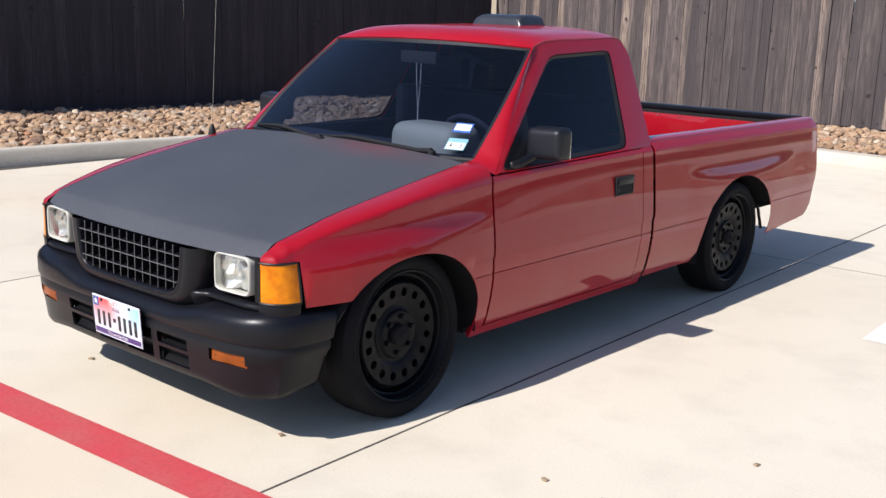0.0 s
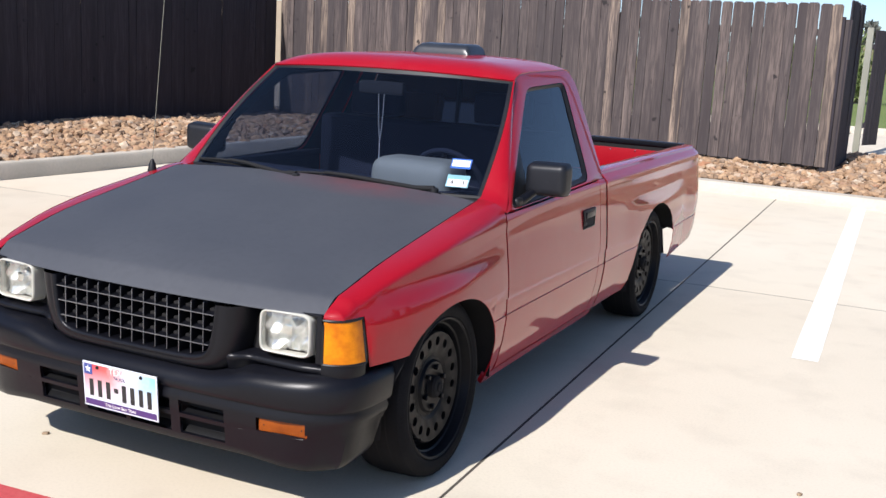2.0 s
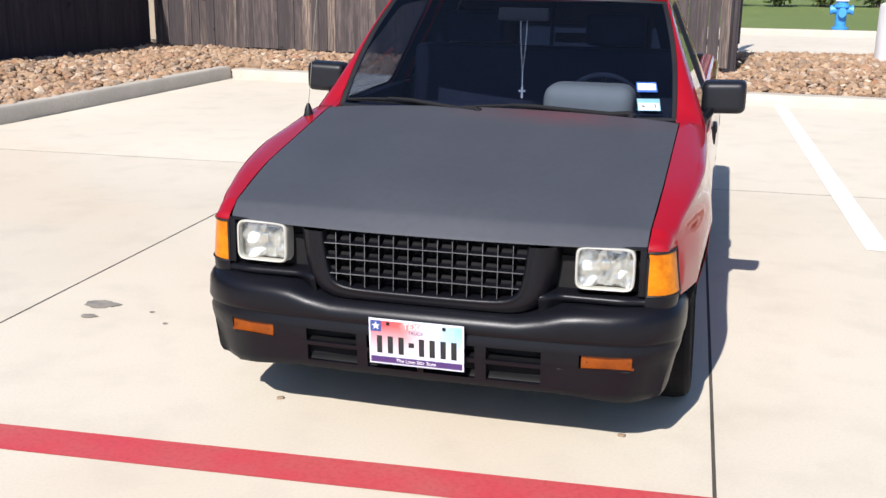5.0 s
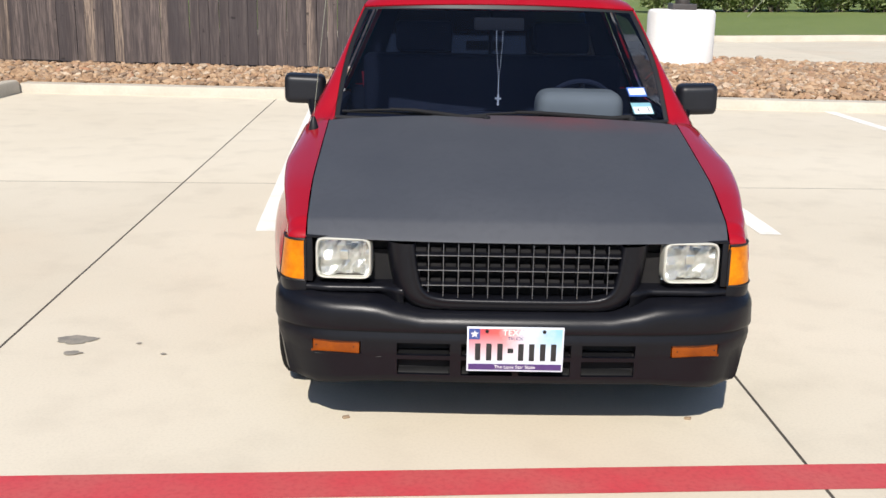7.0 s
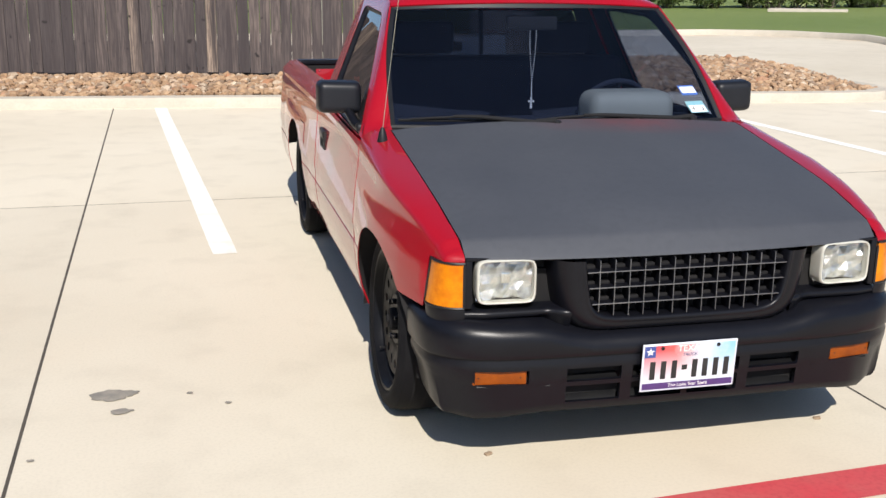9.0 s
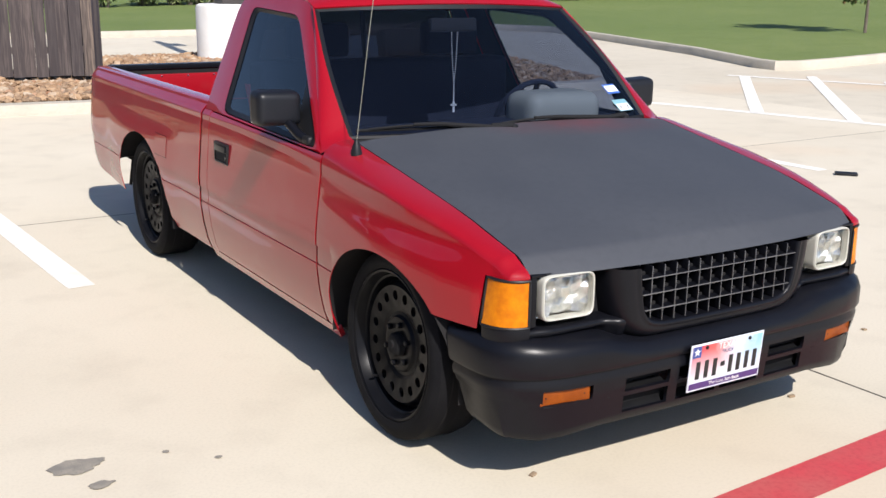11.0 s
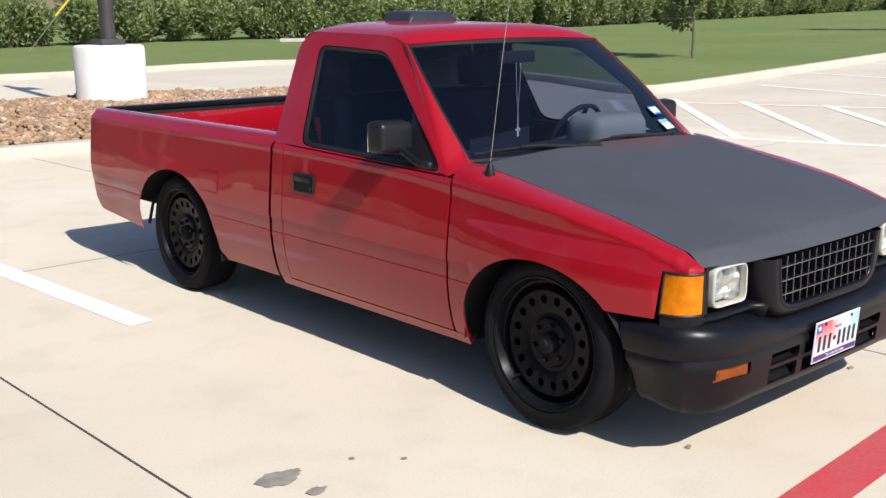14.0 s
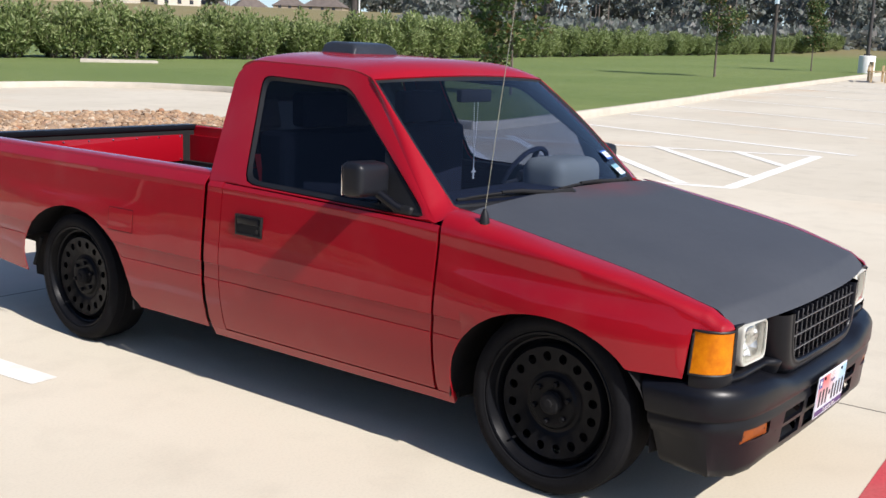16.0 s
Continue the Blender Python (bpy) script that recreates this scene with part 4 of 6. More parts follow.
bumper = part("front_bumper", grid(BROWS, skip=slot_face), PLASTIC, truck, "satin black front bumper", thick=0.012, sharp=38)
part("intake_backing", boxed(-0.42, 0.42, -0.595, -0.54, 0.198, 0.37), DARK, bumper)
LIP = mottled("worn_bumper_plastic", (0.006, 0.006, 0.007), (0.009, 0.009, 0.009), 8, 0.4, 0.2)
LIP.node_tree.nodes["Principled BSDF"].inputs["Specular IOR Level"].default_value = 0.12
for a, b in SLOTS:
    for s in (1, -1):
        x0, x1 = sorted((s * (a + 0.004), s * (b - 0.004)))
        for z, d, back in ((0.296, 0.008, 0.0), (0.224, 0.022, 0.009)):
            lip = grid([[(x, y + 0.036, z + d + 0.008), (x, y + 0.019, z + d), (x, y, z), (x, y - 0.003, z - 0.006)] for x, y in [(x, curve_at(BUMPER, abs(x)) + 0.020 + back) for x in (x0, (x0 + x1) / 2, x1)]])
            part("intake_slat", lip, LIP, bumper, thick=0.004)
for s in (1, -1):
    rot = pose(s * 0.577, -0.600, 0.3205, 0, 0, s * 9)
    lamp = part("bumper_lamp", boxed(-0.080, 0.080, -0.012, 0.015, -0.0235, 0.0235, 0.005, m=rot), AMBER_DIM, bumper, "dull amber lamp")
    part("lamp_recess", boxed(-0.095, 0.095, 0.012, 0.03, -0.07, 0.042, 0.003, m=rot), DARK, bumper)
    lip = grid([[(s * x, y + 0.004, 0.301), (s * x, y - 0.001, 0.297), (s * x, y - 0.004, 0.292)] for x, y in ((0.43, -0.628), (0.50, -0.618), (0.58, -0.610), (0.645, -0.598))])
    part("lamp_lip", lip, LIP, bumper, thick=0.003)
    for q in (-0.062, 0.062):
        sc = lathe([(0, 0.0025), (0.001, 0.002), (0.0015, 0)], 8)
        bmesh.ops.transform(sc, matrix=rot @ pose(q, -0.012, 0, 0, 0, -90), verts=sc.verts)
        part("screw", sc, TRIM, lamp)
    part("bumper_seam", boxed(-0.0012, 0.0012, -0.0012, 0.002, 0.392, 0.434, m=pose(s * 0.665, -0.607, 0, 0, 0, s * 22)), DARK, bumper)

# plate: its number is drawn as plain bars
plate = part("number_plate", boxed(-0.1525, 0.1525, -0.002, 0.002, -0.076, 0.076, 0.0015), mottled("plate_white", (0.62, 0.64, 0.68), (0.56, 0.60, 0.68), 9, 0.4), truck, "white number plate with a red and blue sky")
plate.matrix_basis = pose(-0.005, -0.664, 0.336, 4, 0, 0)


def flat(name, x0, x1, z0, z1, col, parent, y=-0.003, rough=0.45, mat=None):
    bm = bmesh.new()
    bm.faces.new([bm.verts.new(p) for p in ((x0, y, z0), (x1, y, z0), (x1, y, z1), (x0, y, z1))])
    return part(name, bm, mat or mottled(name + "_ink", col, tuple(v * 0.9 for v in col), 40, rough), parent, thick=0.0004)


INK = mottled("black_ink", (0.012, 0.012, 0.014), (0.02, 0.02, 0.02), 30, 0.5)
pm, pt, pb = material("plate_sky")
px = pt.nodes.new("ShaderNodeSeparateXYZ")
pt.links.new(coords(pt), px.inputs[0])
pn = noise_tex(pt, coords(pt), 22, 4)
sh = pt.nodes.new("ShaderNodeMath")
sh.operation = "MULTIPLY_ADD"
sh.inputs[1].default_value, sh.inputs[2].default_value = 3.4, 0.28
pt.links.new(px.outputs[0], sh.inputs[0])
ad = pt.nodes.new("ShaderNodeMath")
ad.operation = "MULTIPLY_ADD"
ad.inputs[1].default_value = 0.45
pt.links.new(pn.outputs[0], ad.inputs[0])
pt.links.new(sh.outputs[0], ad.inputs[2])
warm = ramp(pt, ad.outputs[0], [(0.0, (0.42, 0.05, 0.08)), (0.34, (0.55, 0.10, 0.09)), (0.50, (0.60, 0.36, 0.38)), (0.66, (0.52, 0.56, 0.66)), (0.92, (0.24, 0.47, 0.66))])
up = pt.nodes.new("ShaderNodeMapRange")
up.inputs[1].default_value, up.inputs[2].default_value = -0.045, 0.055
pt.links.new(px.outputs[2], up.inputs[0])
pt.links.new(mix(pt, up.outputs[0], (0.60, 0.61, 0.66), warm.outputs[0]), pb.inputs["Base Color"])
pb.inputs["Roughness"].default_value = 0.4
flat("sky_field", -0.147, 0.147, -0.046, 0.07, (0, 0, 0), plate, -0.0026, mat=pm)
flat("blue_field", -0.147, -0.112, 0.034, 0.070, (0.04, 0.07, 0.25), plate, -0.0030)
flat("dark_band", -0.147, 0.147, -0.070, -0.050, (0.07, 0.03, 0.14), plate, -0.0030)
for k, x in enumerate((-0.118, -0.083, -0.048, 0.018, 0.052, 0.087, 0.121)):
    flat("number_bar", x - 0.0085, x + 0.0085, -0.038, 0.020, (0.01, 0.01, 0.012), plate, -0.0034, mat=INK)
flat("number_mark", -0.024, -0.006, -0.012, 0.004, (0.01, 0.01, 0.012), plate, -0.0034, mat=INK)


def lettering(text, size, m, mat, parent):
    cu = bpy.data.curves.new("lettering", "FONT")
    cu.body, cu.size, cu.align_x, cu.align_y, cu.extrude = text, size, "CENTER", "CENTER", 0.0002
    ob = new("lettering", cu)
    cu.materials.append(mat)
    ob.parent = parent
    ob.matrix_basis = m
    return ob


lettering("TEXAS", 0.028, pose(0.0, -0.0034, 0.057, 90), WHITE, plate)
lettering("The Lone Star State", 0.016, pose(0.0, -0.0036, -0.060, 90), WHITE, plate)
lettering("TRUCK", 0.015, pose(0.0, -0.0034, 0.037, 90), mottled("blue_ink", (0.03, 0.06, 0.16), (0.04, 0.06, 0.14), 30, 0.5), plate)
star = bmesh.new()
star.faces.new([star.verts.new(((0.014 if k % 2 == 0 else 0.0055) * math.sin(k * math.pi / 5) - 0.129, -0.0034, (0.014 if k % 2 == 0 else 0.0055) * math.cos(k * math.pi / 5) + 0.052)) for k in range(10)])
part("star", star, WHITE, plate, thick=0.0004)
for x in (-0.09, 0.09):
    bolt = lathe([(0, 0.006), (0.003, 0.005), (0.004, 0)], 10)
    bmesh.ops.transform(bolt, matrix=pose(x, -0.003, 0.062, 0, 0, -90), verts=bolt.verts)
    part("plate_bolt", bolt, TRIM, plate)

# lamp panel, grille, lamps
GRILLE_EDGE = [(0.0, 0.486), (0.10, 0.4862), (0.18, 0.4872), (0.225, 0.489), (0.255, 0.493), (0.277, 0.500), (0.291, 0.510), (0.301, 0.524), (0.308, 0.545), (0.315, 0.58), (0.320, 0.615), (0.326, 0.672)]


def grille_half(z):
    return curve_at([(q, x) for x, q in GRILLE_EDGE], z)


def grille_floor(x):
    """Lower edge of the grille's opening."""
    return curve_at(GRILLE_EDGE, abs(x))


def bumper_top(x):
    return curve_at([(0, 0.452), (0.31, 0.452), (0.36, 0.46), (0.43, 0.482), (0.47, 0.488), (0.6, 0.490), (0.72, 0.500), (0.8, 0.504)], abs(x))


# the moulding round the grille: lip, face and the flanks that fall back to the lamps
edge2 = [(-x, z) for x, z in GRILLE_EDGE[:0:-1]] + GRILLE_EDGE
fine = [(edge2[i][0] + (edge2[i + 1][0] - edge2[i][0]) * k / 3, edge2[i][1] + (edge2[i + 1][1] - edge2[i][1]) * k / 3) for i in range(len(edge2) - 1) for k in range(3)] + [edge2[-1]]
rows = []
for i, (x, z) in enumerate(fine):
    (xa, za), (xb, zb) = fine[max(i - 2, 0)], fine[min(i + 2, len(fine) - 1)]
    nrm = Vector((zb - za, -(xb - xa))).normalized()
    side = abs(nrm.x)
    row = []
    for d, y in ((0.0, -0.565), (0.0, -0.612), (0.003, -0.619), (0.008, -0.6235), (0.014, -0.6225), (0.018, -0.6195), (0.026, -0.6205), (0.042, -0.6185), (0.058, -0.611), (0.072, -0.598), (0.083, -0.580), (0.090, -0.560), (0.094, -0.53), (0.096, -0.505)):
        q = d if d < 0.02 else 0.018 + (d - 0.018) * (0.55 + 0.45 * side)
        zz = z + nrm.y * q
        low = bumper_top(x + nrm.x * q) - 0.012
        row.append((x + nrm.x * q, y + (0.02 if zz < low else 0.0), min(max(zz, low), 0.662)))
    rows.append(row)
part("front_panel", grid(rows), PLASTIC, truck, "black moulded panel round the grille", sharp=60)
for s in (1, -1):
    rows = []
    for k in range(25):
        x = 0.36 + 0.316 * k / 24
        e, o, bt = ease(0.43, 0.37, x), ease(0.60, 0.68, x), bumper_top(x)
        y = -0.574 - 0.030 * e + 0.014 * o
        rows.append([(s * x, -0.50, 0.520), (s * x, y + 0.030, 0.5165), (s * x, y + 0.010, 0.5125), (s * x, y + 0.002, 0.507), (s * x, y, 0.500), (s * x, y + 0.004, 0.492), (s * x, y + 0.012, bt + 0.006), (s * x, y + 0.03, bt - 0.02)])
    part("lamp_sill", grid(rows), PLASTIC, truck, sharp=60)
    part("lamp_surround", boxed(*sorted((s * 0.40, s * 0.672)), -0.560, -0.50, 0.6635, 0.671, 0.002), PLASTIC, truck)
    part("lamp_surround", boxed(*sorted((s * 0.652, s * 0.672)), -0.560, -0.50, 0.52, 0.664, 0.004), PLASTIC, truck)
part("lamp_backing", boxed(-0.70, 0.70, -0.505, -0.48, 0.46, 0.66), DARK, truck)
# Paler than the blades: sunlight on their front edges put into the colour.
GRILLE = mottled("sunlit_grille_edge", (0.085, 0.085, 0.09), (0.13, 0.13, 0.13), 9, 0.35, 0.3)
gr = new("grille")
gr.parent = truck
gr["label"] = "black egg-crate grille"
part("grille_backing", boxed(-0.34, 0.34, -0.56, -0.54, 0.46, 0.67), DARK, gr)

for k in range(13):
    x = -0.282 + 0.047 * k
    low = grille_floor(x) + 0.002
    part("grille_bar", boxed(x - 0.0012, x + 0.0012, -0.6145, -0.565, low, 0.661, 0.0006), PLASTIC, gr)
    part("bar_edge", boxed(x - 0.0010, x + 0.0010, -0.6175, -0.6135, low, 0.661, 0.0005), GRILLE, gr)
for z in (0.529, 0.578, 0.626):
    hw = grille_half(z)
    part("grille_slat", grid([[(x, -0.5935, z + 0.006), (x, -0.6145, z + 0.0012), (x, -0.6145, z - 0.0012), (x, -0.5935, z + 0.003)] for x in (-hw, hw)]), PLASTIC, gr)
    part("slat_edge", boxed(-hw, hw, -0.6185, -0.6145, z - 0.0013, z + 0.0013, 0.0005), GRILLE, gr)
    for k in range(14):
        x = -0.282 + 0.047 * (k - 0.5)
        part("grille_fin", boxed(x - 0.017, x + 0.017, -0.594, -0.565, z + 0.004, z + 0.015, 0.003), DARK, gr)
CREAM = mottled("lamp_housing_white", (0.52, 0.51, 0.45), (0.44, 0.43, 0.37), 12, 0.35)
REFLECT = mottled("lamp_reflector", (0.62, 0.62, 0.61), (0.86, 0.86, 0.84), 30, 0.16, metallic=0.75, bump_scale=60, bump_dist=0.01)
for s in (1, -1):
    lamp = new("headlamp")
    lamp.parent = truck
    lamp.matrix_basis = pose(s * 0.5515, -0.555, 0.600, 0, 0, s * 3)
    lamp["label"] = "clear rectangular headlamp with a thin white rim"
    out = rounded(loop_points([(-0.088, -0.0655), (0.088, -0.0655), (0.088, 0.0655), (-0.088, 0.0655)], (14, 10, 14, 10)), 4)
    sc = lambda f: [(x * f, z * f) for x, z in out]
    part("rim", grid([[(x, 0.03, z) for x, z in sc(1.02)], [(x, -0.014, z) for x, z in sc(1.01)], [(x, -0.021, z) for x, z in sc(1.0)], [(x, -0.0235, z) for x, z in sc(0.965)], [(x, -0.0215, z) for x, z in sc(0.93)], [(x, 0.0, z) for x, z in sc(0.915)]], close_v=True), CREAM, lamp, sharp=50)
    fr = random.Random(5)
    rows = []
    for i in range(9):
        x = -0.085 + i * 0.02125
        rows.append([(x + fr.uniform(-0.003, 0.003) * (0 < i < 8), 0.006 + 0.022 * (1 - (x / 0.09) ** 2) + fr.uniform(-0.013, 0.013), -0.063 + j * 0.0252) for j in range(6)])
    cells = grid(rows)
    part("reflector", cells, REFLECT, lamp, sharp=5)
    part("bulb", tube([(0, 0.045, 0.008), (0, 0.0, 0.008)], 0.012, 10), CHROME, lamp)
    part("bulb_shield", boxed(-0.014, 0.014, -0.002, 0.006, -0.008, 0.024, 0.005), CHROME, lamp)
    gl = bmesh.new()
    ring0 = [gl.verts.new((x, -0.0185, z)) for x, z in sc(0.935)]
    ring1 = [gl.verts.new((x, -0.0235, z)) for x, z in sc(0.75)]
    for q in range(len(ring0)):
        gl.faces.new((ring0[q], ring0[(q + 1) % len(ring0)], ring1[(q + 1) % len(ring0)], ring1[q]))
    gl.faces.new(ring1)
    lens = part("lens", gl, LENS, lamp, "clear ribbed lens")
    for q in range(-4, 5):
        part("rib", tube([(q * 0.0185, -0.0215, -0.053), (q * 0.0185, -0.0225, 0.053)], 0.0009, 6), LENS, lens)
    # corner lamp, wrapped round the wing's nose
    rows = []
    for k in range(9):
        z = 0.522 + 0.135 * k / 8
        row = []
        for u in [q / 8 for q in range(9)]:
            x = 0.674 + (0.768 - 0.674) * math.sin(u * math.pi / 2) ** 0.9
            y = -0.555 + 0.10 * (1 - math.cos(u * math.pi / 2)) ** 0.9
            x -= 0.020 * (k / 8) * u
            row.append((s * (x + 0.002), y - 0.004, z))
        rows.append(row)
    ledge = []
    for z, o in ((0.525, -0.014), (0.522, -0.001), (0.514, 0.001), (0.490, 0.0), (0.468, -0.004)):
        ledge.append([(s * (lamp_curve(q / 10)[0] + o * math.sin(q / 10 * math.pi / 2)), lamp_curve(q / 10)[1] - o * math.cos(q / 10 * math.pi / 2) - 0.006, z) for q in range(11)])
    part("lamp_ledge", grid(ledge), PLASTIC, truck, sharp=50)
    corner = part("corner_lamp", grid(rows), AMBER, truck, "amber corner lamp", thick=0.02, sharp=50)
    edge_pts = [rows[0][q] for q in range(9)] + [rows[k][8] for k in range(1, 9)] + [rows[8][q] for q in range(7, -1, -1)] + [rows[k][0] for k in range(7, 0, -1)]
    part("lamp_seal", tube(edge_pts + [edge_pts[0]], 0.0045, 6), TRIM, corner)

# mirrors, aerial, wipers, cowl
for s in (1, -1):
    mir = new("door_mirror")
    mir.parent = truck
    mir["label"] = "square black door mirror"
    x0, x1, y0, z0, z1 = (0.768, 0.946, 0.735, 0.899, 1.040) if s > 0 else (0.752, 0.934, 0.755, 0.920, 1.056)
    hb = boxed(x0, x1, y0, y0 + 0.095, z0, z1, 0.034, 6)
    for v in hb.verts:
        # the shell tapers forward and towards its outer end
        f = (y0 + 0.095 - v.co.y) / 0.095
        v.co.x += (x0 + x1 - 2 * v.co.x) * 0.035 * f
        v.co.z += (z0 + z1 - 2 * v.co.z) * 0.06 * f + 0.006 * (v.co.x - x0) / (x1 - x0)
        v.co.x *= s
    part("mirror_housing", hb, MIRROR_CAP, mir, sharp=60)
    part("mirror_glass", boxed(*sorted((s * (x0 + 0.015), s * (x1 - 0.013))), y0 + 0.093, y0 + 0.098, z0 + 0.014, z1 - 0.014, 0.002), CHROME, mir)
    part("mirror_arm", tube([(s * 0.780, 0.675, 0.885), (s * 0.795, 0.705, 0.900), (s * 0.815, y0 + 0.03, z0 + 0.03)], 0.018, 12, (1.1, 1.0, 1.0)), PLASTIC, mir, sharp=60)
    part("mirror_foot", boxed(*sorted((s * 0.752, s * 0.80)), 0.625, 0.715, 0.868, 0.905, 0.016, 4), TRIM, mir, sharp=60)
aerial = new("aerial")
aerial.parent = truck
part("aerial_base", lathe([(-0.03, 0.018), (0.0, 0.020), (0.03, 0.014), (0.05, 0.006), (0.052, 0)], 16, "Z"), TRIM, aerial)
part("aerial_mast", tube([(0, 0, 0.04), (0.046, -0.013, 0.42), (0.100, -0.030, 0.84)], 0.0013, 6), GREY, aerial)
aerial.matrix_basis = pose(-0.752, 0.335, 0.880, 0, 0, 0)
cowl = []
for y, dz, bow in ((0.425, -0.004, 0.04), (0.445, 0.0, 0.05), (0.48, 0.001, 0.075), (0.54, 0.002, 0.105)):
    cowl.append([(0.69 * u, y - bow * (1 - u * u), hood_z(min(y, 0.44)) + 0.012 * (1 - u * u) + dz - 0.010) for u in [k / 12 for k in range(-12, 13)]])
part("cowl", grid(cowl), TRIM, truck, thick=0.01)


def on_screen(u, v, lift):
    i = min(9, int(v * 10))
    a, b = Vector(SCREEN[i][round((u + 1) * 10)]), Vector(SCREEN[i + 1][round((u + 1) * 10)])
    return a + (b - a) * (v * 10 - i) + Vector((0, -0.63, 0.77)) * lift


def screen_at(u, v, lift):
    """A point on the screen, u from -1 to 1 across."""
    f = (u + 1) * 10
    k = min(19, int(f))
    a, b = on_screen(k / 10 - 1, v, lift), on_screen((k + 1) / 10 - 1, v, lift)
    return a + (b - a) * (f - k)


for u0, u1, ua, up in ((-0.96, -0.30, -0.64, -0.10), (-0.20, 0.42, 0.10, 0.76)):
    wiper = new("wiper")
    wiper.parent = truck
    wiper["label"] = "black windscreen wiper"
    line = [screen_at(u0 + (u1 - u0) * k / 10, 0.035, 0.008) for k in range(11)]
    part("wiper_blade", tube(line, 0.006, 6), RECESS, wiper)
    bow = [screen_at(u0 + 0.06 + (u1 - u0 - 0.12) * k / 10, 0.035, 0.012 + 0.014 * math.sin(math.pi * k / 10)) for k in range(11)]
    part("wiper_frame", tube(bow, 0.005, 6), RECESS, wiper)
    pv = screen_at(up, 0.0, 0.0) + Vector((0, -0.030, 0.010))
    arm = [screen_at(ua - 0.03, 0.036, 0.030), screen_at(ua + 0.12, 0.03, 0.032), screen_at(up - 0.12, 0.0, 0.024), pv + Vector((0, 0, 0.014))]
    part("wiper_arm", tube(arm, 0.0085, 8, (0.7, 0.9, 1.1, 1.3)), RECESS, wiper)
    part("wiper_pivot", lathe([(-0.012, 0.018), (0.012, 0.017), (0.018, 0.010), (0.018, 0.0)], 14, "Z"), TRIM, wiper).matrix_basis = pose(pv.x, pv.y, pv.z)


# cabin
part("dashboard", boxed(-0.66, 0.66, 0.50, 0.82, 0.70, 0.905, 0.03, 3), CABIN, truck)
part("firewall", boxed(-0.70, 0.70, 0.44, 0.50, 0.3, 0.90), DARK, truck)
part("instrument_hood", boxed(0.150, 0.515, 0.575, 0.80, 0.84, 1.016, 0.075, 7), GREY, truck, "grey padded instrument hood")
sw = new("steering_wheel")
sw.parent = truck
sw.matrix_basis = pose(0.365, 0.91, 0.90, -62, 0, 0)
rim_pts = [(0.155 * math.cos(2 * math.pi * k / 32), 0.155 * math.sin(2 * math.pi * k / 32), 0) for k in range(33)]
part("wheel_rim", tube(rim_pts, 0.012, 8), CABIN, sw)
part("wheel_boss", boxed(-0.06, 0.06, -0.04, 0.04, -0.03, 0.01, 0.012), TRIM, sw)
for a in (0.2, math.pi - 0.2, -math.pi / 2):
    part("wheel_spoke", tube([(0.03 * math.cos(a), 0.03 * math.sin(a), -0.01), (0.15 * math.cos(a), 0.15 * math.sin(a), 0)], 0.012, 6), TRIM, sw)
seat = new("bench_seat")
seat.parent = truck
part("seat_back", boxed(-0.64, 0.64, 1.45, 1.60, 0.50, 1.10, 0.04, 3), CABIN, seat)
part("seat_base", boxed(-0.64, 0.64, 0.98, 1.48, 0.40, 0.58, 0.04, 3), CABIN, seat)
for x in (-0.34, 0.34):
    part("headrest", boxed(x - 0.14, x + 0.14, 1.48, 1.57, 1.11, 1.26, 0.03, 3), CABIN, seat)
part("rear_view_mirror", boxed(-0.11, 0.11, 0.93, 0.96, 1.245, 1.30, 0.01), RECESS, truck)
belt = part("seat_belt", grid([[(-0.655 + 0.02 * v, 1.60 - 0.02 * v, 1.00 - 0.15 * v), (-0.645 + 0.02 * v, 1.585 - 0.02 * v, 1.00 - 0.15 * v), (-0.605 + 0.02 * v, 1.60 - 0.02 * v, 1.00 - 0.15 * v)] for v in (0, 0.25, 0.5, 0.75, 1)]), mottled("red_webbing", (0.42, 0.012, 0.014), (0.34, 0.010, 0.010), 20, 0.8), truck, "red seat belt webbing", thick=0.004)
part("belt_sleeve", tube([(-0.61, 1.58, 0.86), (-0.60, 1.55, 0.78)], 0.03, 10, (0.7, 1.0)), GREY, belt)
rosary = new("rosary")
rosary.parent = truck
SILVER = mottled("silver_beads", (0.6, 0.6, 0.58), (0.5, 0.5, 0.48), 20, 0.3)
for k in range(26):
    for s in (1, -1):
        v = k / 25
        bead = bmesh.new()
        bmesh.ops.create_icosphere(bead, subdivisions=1, radius=0.0026)
        bmesh.ops.translate(bead, vec=(0.004 + s * 0.014 * math.sin(math.pi * (0.5 + v * 0.5)), 0.935, 1.25 - 0.22 * v), verts=bead.verts)
        part("bead", bead, SILVER, rosary)
part("cross", box(boxed(0.0, 0.008, 0.933, 0.937, 0.915, 0.962), -0.010, 0.018, 0.933, 0.937, 0.942, 0.950), SILVER, rosary)
part("rosary_cord", tube([(0.004, 0.935, 1.03), (0.004, 0.935, 0.96)], 0.002, 6), SILVER, rosary)

